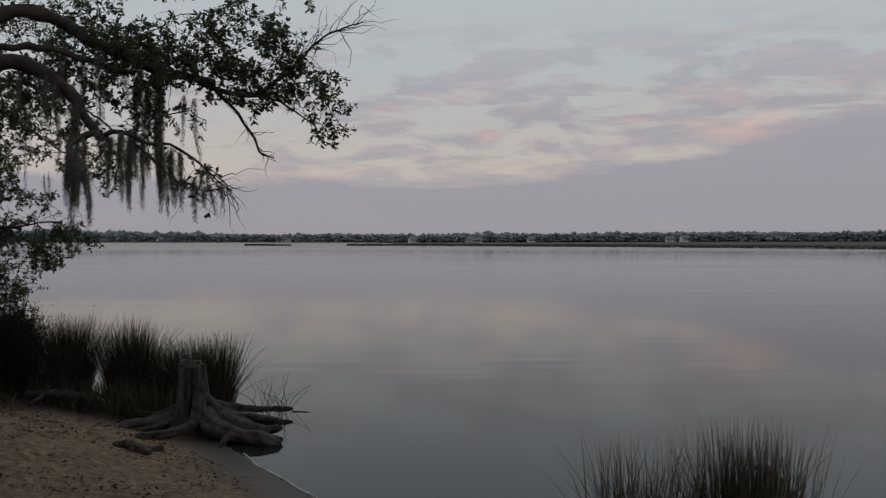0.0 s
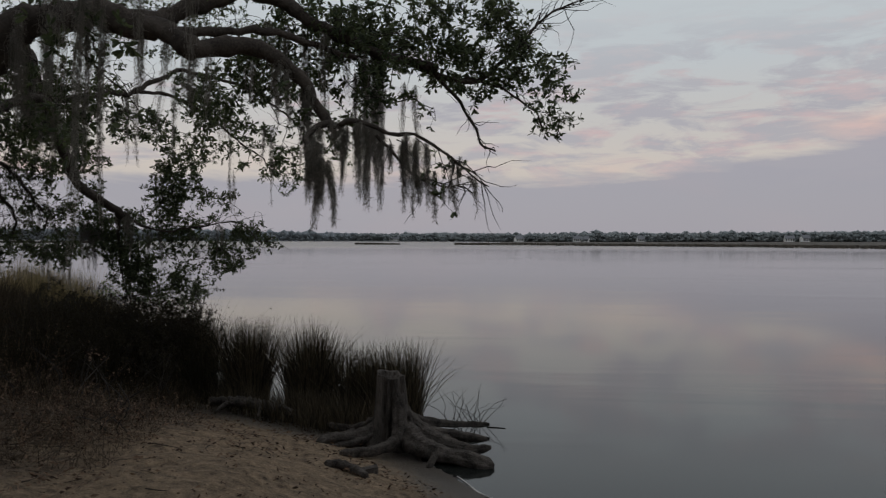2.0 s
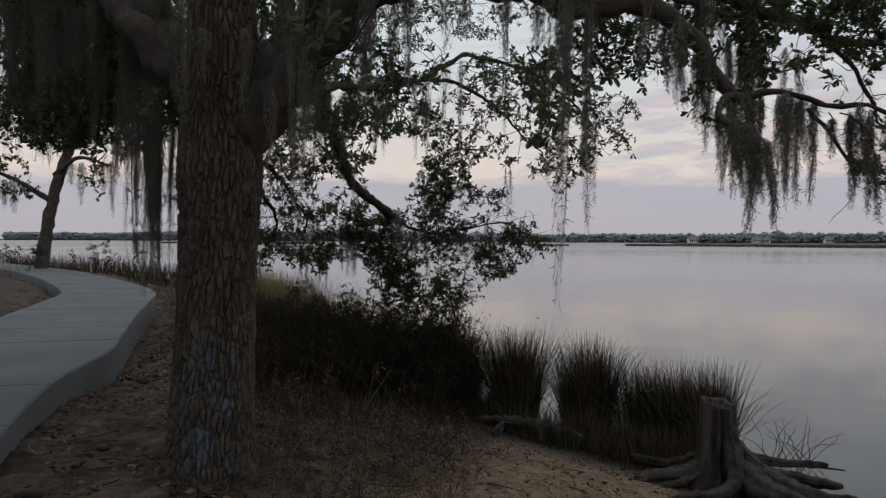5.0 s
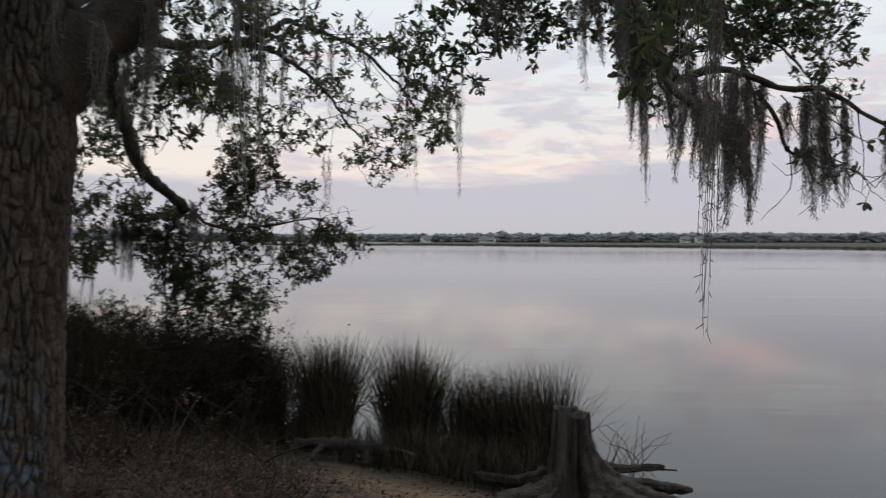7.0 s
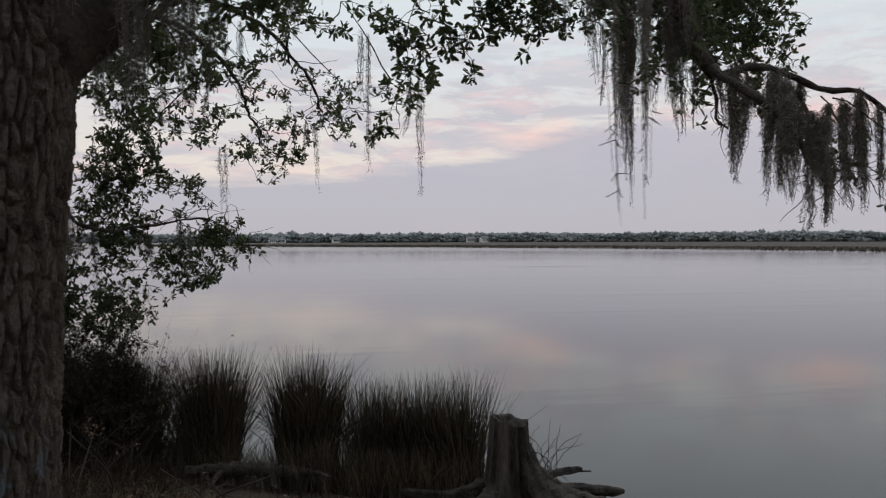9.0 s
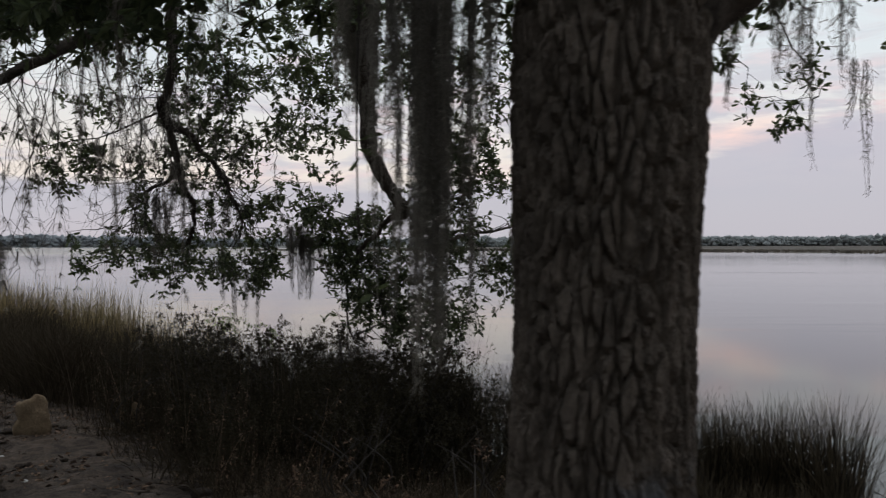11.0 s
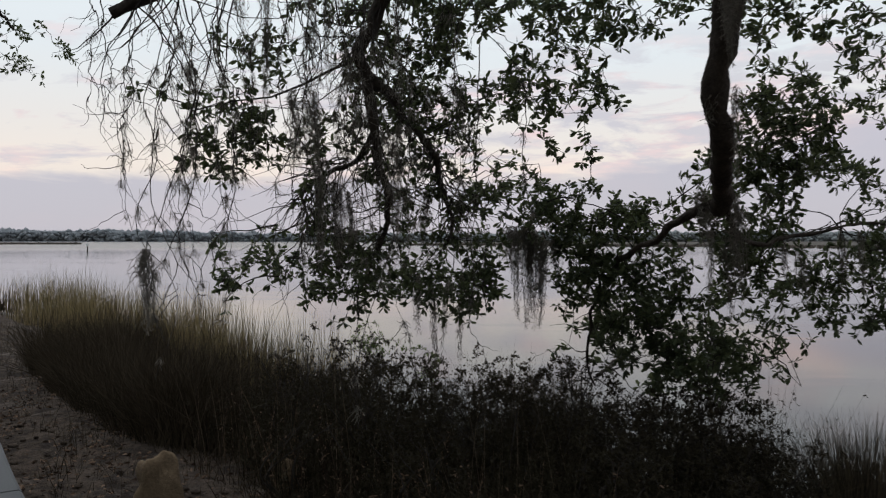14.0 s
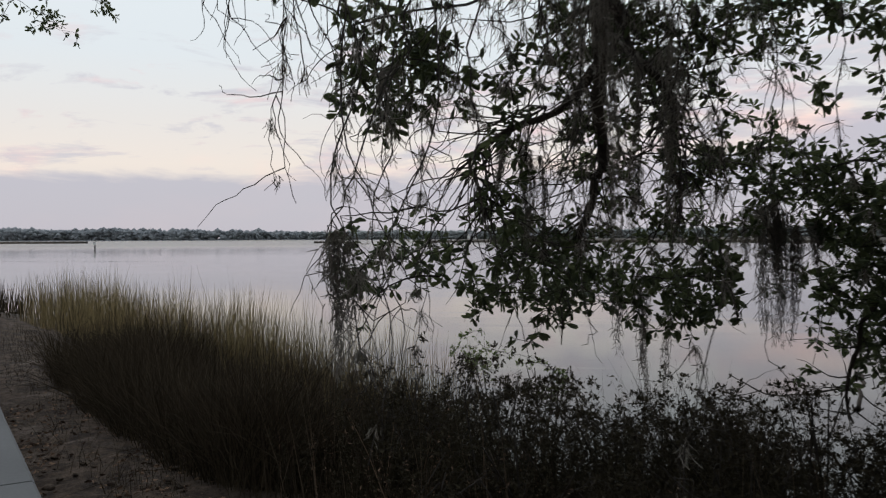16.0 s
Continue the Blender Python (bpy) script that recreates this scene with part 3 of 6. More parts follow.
# clumps of foliage: centre, half sizes, number of sprigs
FOLIAGE = [
    ((-3.3, 8.2, 4.2), (0.85, 0.55, 0.5), 520), ((-2.6, 8.6, 4.25), (0.7, 0.45, 0.5), 480), ((-1.85, 9.0, 4.35), (0.6, 0.4, 0.5), 330), ((-1.4, 9.3, 4.0), (0.45, 0.35, 0.4), 150), ((-1.2, 9.4, 3.6), (0.3, 0.25, 0.22), 36),
    ((-3.9, 8.1, 3.8), (0.6, 0.45, 0.45), 200), ((-3.4, 8.3, 4.85), (1.1, 0.6, 0.4), 170), ((-2.0, 8.9, 4.85), (0.8, 0.5, 0.35), 110), ((-2.9, 8.1, 3.7), (0.6, 0.4, 0.35), 120), ((-3.1, 7.3, 3.3), (0.4, 0.25, 0.3), 30), ((-2.2, 7.3, 2.95), (0.3, 0.2, 0.15), 8),
    ((-4.6, 7.6, 4.7), (0.8, 0.5, 0.3), 90), ((-4.4, 8.3, 3.6), (0.5, 0.4, 0.35), 90), ((-5.6, 7.6, 3.6), (0.6, 0.5, 0.45), 130), ((-6.0, 8.0, 3.2), (0.5, 0.5, 0.4), 80),
    ((-5.3, 12.7, 3.5), (0.7, 0.6, 0.4), 156), ((-4.6, 12.9, 3.9), (0.7, 0.7, 0.45), 120), ((-5.6, 11.4, 4.25), (0.8, 0.5, 0.35), 78), ((-6.0, 11.6, 3.6), (0.5, 0.4, 0.3), 78), ((-5.2, 10.8, 3.8), (0.6, 0.4, 0.3), 30), ((-6.3, 9.6, 3.6), (0.5, 0.6, 0.3), 20),
    ((-5.55, 12.6, 2.5), (0.35, 0.3, 0.3), 70), ((-6.6, 12.6, 2.15), (0.7, 0.45, 0.6), 273), ((-7.45, 12.5, 2.35), (0.5, 0.4, 0.6), 221), ((-6.9, 12.4, 2.75), (0.6, 0.4, 0.35), 143), ((-6.75, 12.2, 3.15), (0.5, 0.4, 0.4), 117), ((-6.15, 12.4, 2.95), (0.5, 0.4, 0.32), 104), ((-5.85, 12.5, 2.2), (0.45, 0.4, 0.5), 208), ((-7.6, 12.8, 2.0), (0.4, 0.35, 0.45), 143), ((-6.7, 12.75, 1.75), (0.4, 0.35, 0.4), 130), ((-8.0, 12.4, 2.75), (0.39, 0.39, 0.33), 49),
    ((-10.07, 11.57, 3.26), (0.39, 0.33, 0.39), 66), ((-9.95, 11.69, 3.1), (0.39, 0.33, 0.33), 55), ((-9.72, 11.9, 3.1), (0.45, 0.39, 0.39), 71), ((-9.5, 12.2, 2.5), (0.52, 0.39, 0.45), 110), ((-10.05, 12.58, 2.3), (0.59, 0.39, 0.29), 82), ((-9.34, 12.4, 2.25), (0.45, 0.39, 0.33), 71),
    ((-8.9, 12.3, 2.95), (0.45, 0.39, 0.45), 99), ((-8.66, 12.48, 2.6), (0.52, 0.39, 0.45), 110), ((-8.87, 12.3, 3.4), (0.45, 0.39, 0.45), 88), ((-8.37, 12.4, 3.45), (0.52, 0.39, 0.45), 88), ((-8.1, 12.3, 3.6), (0.45, 0.39, 0.39), 55), ((-7.9, 12.63, 2.35), (0.45, 0.39, 0.39), 66), ((-8.69, 12.59, 2.2), (0.52, 0.39, 0.33), 77),
    ((-9.1, 12.2, 3.55), (0.72, 0.52, 0.65), 132), ((-8.5, 12.6, 2.8), (0.78, 0.52, 0.65), 143), ((-8.6, 13.1, 2.2), (0.78, 0.52, 0.39), 121), ((-8.5, 11.9, 4.1), (0.85, 0.5, 0.45), 299), ((-7.9, 11.9, 3.6), (0.52, 0.52, 0.72), 132),
    ((-9.4, 12.9, 2.4), (0.65, 0.52, 0.42), 121), ((-6.45, 12.1, 3.3), (0.5, 0.4, 0.45), 182), ((-5.5, 11.6, 3.85), (0.6, 0.4, 0.35), 52), ((-6.3, 11.5, 4.0), (0.6, 0.5, 0.35), 130), ((-6.6, 12.2, 2.95), (0.4, 0.3, 0.25), 78),
    ((-4.3, 9.8, 3.45), (0.55, 0.45, 0.3), 60), ((-5.0, 9.6, 3.95), (0.8, 0.6, 0.4), 70), ((-7.6, 11.4, 4.5), (0.9, 0.6, 0.45), 182), ((-10.2, 11.0, 4.15), (0.55, 0.4, 0.38), 90), ((-9.6, 11.4, 4.4), (0.7, 0.4, 0.4), 130),
    ((-7.3, 9.6, 4.3), (0.9, 1.0, 0.6), 180), ((-8.0, 7.4, 4.4), (0.9, 0.8, 0.6), 742), ((-8.6, 8.6, 4.2), (0.9, 0.7, 0.6), 540), ((-8.4, 7.6, 3.85), (0.7, 0.5, 0.4), 450), ((-9.2, 8.3, 3.85), (0.8, 0.5, 0.4), 450), ((-7.6, 7.2, 3.8), (0.5, 0.35, 0.4), 292), ((-10.1, 9.2, 4.0), (0.8, 0.6, 0.5), 360), ((-9.4, 8.2, 4.5), (1.1, 0.8, 0.7), 742), ((-7.2, 7.0, 3.9), (0.6, 0.4, 0.55), 247), ((-13.8, 15.7, 4.75), (0.7, 0.6, 0.4), 90), ((-10.9, 9.4, 5.0), (1.0, 0.8, 0.6), 170),
    ((-4.8, 4.75, 3.3), (0.12, 0.12, 0.3), 14), ((-3.7, 4.85, 3.5), (0.3, 0.25, 0.5), 50), ((-4.2, 4.9, 4.3), (0.9, 0.5, 0.4), 110), ((-3.0, 5.0, 3.9), (0.4, 0.3, 0.4), 50),
    # high clumps, mostly out of view, added to shade the ground below
    ((-9.6, 13.6, 6.1), (2.4, 1.9, 0.5), 620), ((-7.2, 14.2, 5.9), (2.0, 1.6, 0.5), 460), ((-10.6, 10.6, 6.2), (2.0, 1.6, 0.5), 420), ((-5.6, 9.8, 7.0), (2.2, 2.2, 0.9), 330), ((-3.2, 7.2, 6.6), (2.2, 2.0, 0.9), 189), ((-6.9, 3.4, 6.6), (2.2, 2.2, 0.9), 189), ((-9.6, 8.4, 6.8), (2.2, 2.0, 0.9), 189), ((-6.3, 6.8, 7.6), (2.6, 2.6, 0.9), 189),
    ((-3.6, 3.6, 6.4), (2.2, 1.8, 0.8), 135), ((-8.2, 11.4, 6.2), (2.0, 1.8, 0.8), 135), ((-2.6, 10, 6.0), (1.6, 1.4, 0.7), 99), ((-10.5, 4.5, 6.2), (2.2, 2.2, 0.8), 135),
    ((-1.9, 9.1, 4.0), (0.5, 0.35, 0.3), 90),
    ((-7.73, 11.41, 3.95), (0.5, 0.4, 0.4), 90), ((-7.01, 11.58, 4.03), (0.5, 0.4, 0.35), 90), ((-6.78, 11.76, 3.82), (0.35, 0.3, 0.25), 45), ((-7.59, 12.52, 2.66), (0.45, 0.35, 0.3), 90), ((-7.89, 12.42, 2.81), (0.35, 0.3, 0.3), 60), ((-7.44, 12.46, 2.32), (0.4, 0.3, 0.3), 80), ((-5.8, 7.2, 4.0), (0.5, 0.4, 0.4), 110), ((-6.2, 7.4, 4.2), (0.5, 0.4, 0.4), 90), ((-6.95, 6.95, 4.05), (0.3, 0.25, 0.35), 70), ((-6.62, 6.5, 3.4), (0.1, 0.1, 0.35), 18),
    ((-9.26, 12.18, 3.89), (0.45, 0.4, 0.35), 80), ((-8.75, 12.33, 4.0), (0.4, 0.35, 0.3), 70), ((-9.06, 12.41, 3.55), (0.35, 0.3, 0.3), 50), ((-9.78, 11.87, 3.77), (0.4, 0.35, 0.3), 60),
    ((-8.3, 7.5, 3.45), (0.6, 0.4, 0.28), 240), ((-9.0, 8.0, 3.55), (0.6, 0.4, 0.28), 150), ((-8.2, 7.0, 3.35), (0.5, 0.35, 0.28), 190), ((-7.8, 6.85, 3.3), (0.35, 0.3, 0.28), 130), ((-7.7, 7.2, 3.45), (0.45, 0.35, 0.28), 100), ((-9.7, 8.6, 3.75), (0.6, 0.4, 0.3), 110), ((-7.3, 7.1, 3.3), (0.25, 0.25, 0.25), 40),
    ((-3.73, 4.88, 2.9), (0.09, 0.09, 0.13), 12),
    ((-6.66, 7.05, 3.35), (0.14, 0.2, 0.2), 18), ((-7.45, 12.4, 2.0), (0.45, 0.35, 0.5), 170), ((-7.1, 12.45, 1.75), (0.4, 0.35, 0.35), 150), ((-6.75, 12.5, 2.5), (0.45, 0.35, 0.4), 110),
]


def oak_trunk():
    """A trunk with deep upright fissures between long plates of bark, flaring at the foot."""
    turns, rows_ = 340, 380
    z = np.linspace(0.55, 5.2, rows_)
    verts = []
    for zi in z:
        u = (zi - 0.8) / 4.4
        lean = Vector((FORK[0] - 0.002 + 0.02 * math.sin(zi * 1.1 - 2.2) + 0.012 * (zi - 2), FORK[1] - 0.01 + 0.02 * math.sin(zi * 0.8 - 1.6), zi))
        r = 0.283 * (1 - 0.27 * max(u, 0)) + 0.06 * math.exp(-max(zi - 0.72, 0) / 0.16) + 0.025 * math.exp(-max(zi - 0.8, 0) / 0.6) + 0.04 * math.exp(-((zi - 3.0) / 0.5) ** 2)
        for k in range(turns):
            a = 2 * math.pi * k / turns
            way = Vector((math.cos(a), math.sin(a), 0))
            foot = 0.05 * math.exp(-max(zi - 0.72, 0) / 0.16) * math.sin(a * 5 + 0.6)
            p = way * r
            q = Vector((p.x * 27, p.y * 27, zi * 7.0))
            q += Vector((noise.noise(q * 0.45), noise.noise(q * 0.45 + Vector((9, 0, 0))), 0.8 * noise.noise(q * 0.5 + Vector((0, 5, 0))))) * 0.6
            d = noise.voronoi(q)[0]
            crack = max(0.0, 1 - (d[1] - d[0]) / 0.24)
            e = noise.voronoi(Vector((q.x * 1.5 + 3, q.y * 1.5, q.z * 3.6)))[0]
            nick = max(0.0, 1 - (e[1] - e[0]) / 0.3)
            fine = noise.noise(Vector((p.x * 60, p.y * 60, zi * 14))) + 0.8 * noise.noise(Vector((p.x * 95, p.y * 95, zi * 45)))
            wide = noise.noise(Vector((p.x * 3, p.y * 3, zi * 0.8)))
            rr = r * (1 + 0.03 * wide) + foot - 0.032 * crack ** 0.9 - 0.006 * nick + 0.004 * fine
            verts.append(lean + way * rr)
    faces = [(i * turns + k, i * turns + (k + 1) % turns, (i + 1) * turns + (k + 1) % turns, (i + 1) * turns + k) for i in range(rows_ - 1) for k in range(turns)]
    geo = Geo()
    geo.add([tuple(v) for v in verts], faces)
    return geo


def grow(limbs, foliage, rng, scale=1.0):
    """Branchlets that reach from the limbs into every clump, with short shoots that end in sprigs."""
    nodes = np.concatenate(limbs)
    lines, thick, shoots, spots, ways = [], [], [], [], []

    def twig(a, b, sag, radius):
        span = np.linalg.norm(b - a)
        s = np.linspace(0, 1, 6)[:, None]
        line = a + (b - a) * s + (rng.normal(size=3) * span * 0.10 + np.array([0, 0, sag * span])) * (4 * s * (1 - s))
        line[1:-1] += rng.normal(size=(4, 3)) * span * 0.025
        lines.append(line), thick.append(np.linspace(radius, max(radius * 0.35, 0.0014 * scale), 6))
        return line

    for centre, half, count in foliage:
        centre, half = np.array(centre), np.array(half)
        sprays = max(2, count // 9)
        q = rng.normal(size=(sprays, 3))
        q = q / np.linalg.norm(q, axis=1)[:, None] * rng.uniform(0.1, 1.0, (sprays, 1)) ** 0.5
        tips = centre + q * half
        own = nodes[((nodes - centre) ** 2).sum(1) < (3.2 + half.max() * 2) ** 2 * scale ** 2]
        own = own if len(own) else nodes
        order = np.argsort(((tips[:, None] - own[None, ::3]) ** 2).sum(2).min(1))
        for tip in tips[order]:
            out = (tip - centre) / half.max() + rng.normal(size=3) * 0.45 + np.array([0, 0, -0.25])
            out /= np.linalg.norm(out) + 1e-9
            foot = tip - out * rng.uniform(0.22, 0.5) * scale
            root = own[(((own - foot) ** 2).sum(1) + 0.3 * np.maximum(foot[2] - own[:, 2], 0)).argmin()]
            span = np.linalg.norm(foot - root)
            if span > 0.06:
                stem = twig(root, foot, 0.08, min(0.003 + 0.008 * span, 0.013) * scale)
                own = np.concatenate([own, stem[2:]])
            spine = twig(foot, tip, 0.06, 0.0032 * scale)
            own = np.concatenate([own, spine[2:]])
            each = max(4, int(round(9 * rng.uniform(0.6, 1.4))))
            for k in range(each):
                u = (k + rng.uniform(0.1, 0.9)) / each * 5
                i = min(int(u), 4)
                base = spine[i] + (spine[i + 1] - spine[i]) * (u - i)
                way = out * 0.8 + rng.normal(size=3) * 0.75
                way /= np.linalg.norm(way)
                end = base + way * rng.uniform(0.03, 0.12) * scale
                shoots.append((base, end))
                spots.append(end), ways.append(way)
            spots.append(spine[-1]), ways.append(out)
        nodes = np.concatenate([nodes, own[-3 * sprays::3]])
    geo = threads(Geo(), np.array(lines), np.array(thick))
    threads(geo, np.array(shoots), np.full((len(shoots), 2), 0.0016 * scale))
    return geo, np.array(spots), np.array(ways)


def rosettes(geo, spots, ways, each, size, rng, slim=0.46, droop=0.1, plain=False):
    """A whorl of leaves that spreads from every sprig's end."""
    ways = ways / (np.linalg.norm(ways, axis=1)[:, None] + 1e-9)
    n = len(spots) * each
    axis = np.repeat(ways, each, 0)
    spin = rng.normal(size=(n, 3))
    spin -= axis * (spin * axis).sum(1)[:, None]
    spin /= np.linalg.norm(spin, axis=1)[:, None] + 1e-9
    at = np.repeat(spots, each, 0) - axis * rng.uniform(0, 0.5, (n, 1)) * size
    to = axis * rng.uniform(0.1, 0.9, (n, 1)) + spin - np.array([0, 0, droop])
    keep = rng.uniform(size=n) < 0.88
    return leaves(geo, at[keep], to[keep], (size * rng.uniform(0.65, 1.2, n))[keep], rng, slim, plain)


def oak_tree():
    rng = np.random.default_rng(11)
    tree = empty("live_oak_tree", FORK[0], FORK[1], 0.8, "mature live oak with furrowed bark, low spreading limbs and drooping foliage", "tree")
    part("trunk", oak_trunk(), BARK, tree, "deeply furrowed grey-brown trunk")
    curves = []
    for k, (points, first, last) in enumerate(BOUGHS.values()):
        line = smooth_line(points, 0.06)
        wob = np.array([[noise.noise(Vector(p) * 2.3 + Vector((i, 0, k))) for i in (0, 7, 13)] for p in line])
        kink = np.array([[noise.noise(Vector(p) * 7.0 + Vector((i, 3, k))) for i in (0, 7, 13)] for p in line])
        line = line + (wob * 0.05 + kink * (0.030 if first < 0.06 else 0.018)) * np.clip(np.linspace(0, 6, len(line)), 0, 1)[:, None]
        radii = (last + (first - last) * (1 - np.linspace(0, 1, len(line))) ** 0.9) * (1 + 0.12 * kink[:, 0] + 0.1 * wob[:, 1])
        geo = tube(Geo(), line, radii, 14 if first > 0.05 else 8, 0.5, k)
        part("limb", geo, BOUGH_BARK, tree, smooth=True)
        curves.append(line)
    twigs, spots, ways = grow(curves, FOLIAGE, rng)
    tagged(part("twig_spray", twigs, TWIG, tree), kind="stuff")
    crown = rosettes(Geo(), spots, ways, 7, 0.060, rng, 0.37)
    tagged(part("crown", crown, LEAF, tree, "dark green leathery leaves in tufts"), kind="stuff")
    # bare twigs about the dead ends
    bare, wide = [], []
    for name, count, size in (("bare_end", 14, 0.4), ("bare_end_low", 10, 0.35), ("snag", 14, 0.22), ("outer", 40, 0.5), ("middle", 40, 0.5), ("left", 60, 0.55), ("far_left", 110, 0.6), ("far_left_spur", 60, 0.5), ("far_left_fork", 50, 0.5), ("low_right", 26, 0.4), ("low_left", 14, 0.3), ("low_bare", 12, 0.25), ("upper", 30, 0.4)):
        line = smooth_line(BOUGHS[name][0], 0.05)
        line = line[len(line) // 3:]
        for _ in range(count):
            i = rng.integers(len(line) - 1)
            along = (line[i + 1] - line[i]) / np.linalg.norm(line[i + 1] - line[i])
            way = along * 0.8 + rng.normal(size=3) * 0.55 + np.array([0, 0, -0.1])
            p, out = line[i].copy(), [line[i]]
            for _ in range(6):
                way = way / np.linalg.norm(way) + rng.normal(size=3) * 0.28
                p = p + way * size * rng.uniform(0.12, 0.24)
                out.append(p)
            bare.append(out), wide.append(np.linspace(0.0055, 0.0013, 7))
    tagged(part("bare_twig_spray", threads(Geo(), np.array(bare), np.array(wide)), TWIG, tree), kind="stuff")


# ---- hanging moss ----
def moss_strands(geo, x, y, top, bottom, wide, count, rng, ragged=0.5, coarse=1.0, neck=0.45):
    """A lock: a few crinkled strands that gather to a point, woolly with short curls all along."""
    k = 8
    full = top - bottom
    length = full * np.clip(1 - np.abs(rng.normal(size=count)) * ragged, 0.15, 1.0)
    late = rng.uniform(0, 0.25, count) * (full - length)
    off = rng.normal(size=(count, 2)) * wide * 0.5
    s = np.linspace(0, 1, k)[None, :]
    lines = np.zeros((count, k, 3))
    phase, beat = rng.uniform(0, 6.3, (count, 2)), rng.uniform(8, 26, (count, 2))
    sway = np.cumsum(rng.normal(size=(2, k)), 1) * (0.007 + 0.003 * max(full - 1.0, 0))
    for ax, c in enumerate((x, y)):
        taper = np.minimum(1.0, neck + 4 * s) * (1.15 - 0.9 * s * (length[:, None] / full))
        curl = coarse * (0.006 * np.sin(phase[:, ax:ax + 1] + beat[:, ax:ax + 1] * s) + 0.003 * np.cumsum(rng.normal(size=(count, k)), 1))
        lines[:, :, ax] = c + off[:, ax:ax + 1] * taper + curl + sway[ax][None] * (0.3 + s)
    lines[:, :, 2] = top + 0.02 - late[:, None] - length[:, None] * s
    threads(geo, lines, np.linspace(1.0, 0.5, k)[None] * rng.uniform(0.0009, 0.0018, (count, 1)) * coarse)
    each = 2 + (length / (0.065 * coarse)).astype(int)
    pick = np.repeat(np.arange(count), each)
    n = len(pick)
    u = rng.uniform(0, k - 1.001, n)
    i = u.astype(int)
    start = lines[pick, i] + (lines[pick, i + 1] - lines[pick, i]) * (u - i)[:, None]
    bend = rng.normal(size=(n, 3)) * np.array([0.017, 0.017, 0.010]) * (1.2 - 0.6 * u / k)[:, None] - np.array([0, 0, 0.008])
    fuzz = np.stack([start, start + (bend - np.array([0, 0, 0.006])) * 1.1 * coarse], 1)
    threads(geo, fuzz, np.broadcast_to(np.array([0.0017, 0.0010]) * coarse, (n, 2)))
    return geo


def tress(x, y, top, bottom, wide, count, rng, label, group, coarse=1.0):
    """Moss as slim locks of uneven length that hang side by side."""
    root = empty("spanish_moss", x, y, top, label, "moss", group)
    # a slim tress is a single tuft that tapers downwards
    single = wide < 0.029
    share = 1 if single else max(2, min(5, count // 40))
    for k in range(share):
        u = (k / (share - 1) - 0.5) * 2 if share > 1 else 0.0
        low = bottom + (top - bottom) * (0.0 if single or k == share // 2 else rng.uniform(0.0, 0.3 if count > 400 else 0.65))
        slim = wide * 1.5 if single else min(wide * 0.5, 0.05 * max(coarse, 1.0))
        geo = moss_strands(Geo(), x + u * wide * rng.uniform(0.6, 1.1), y + rng.normal() * wide * 0.5, top + rng.normal() * 0.02, low, slim, int(count * 0.95 / share) + 4, rng, 0.45, coarse, 0.12 if single else 0.45)
        part("lock", geo, MOSS, root)


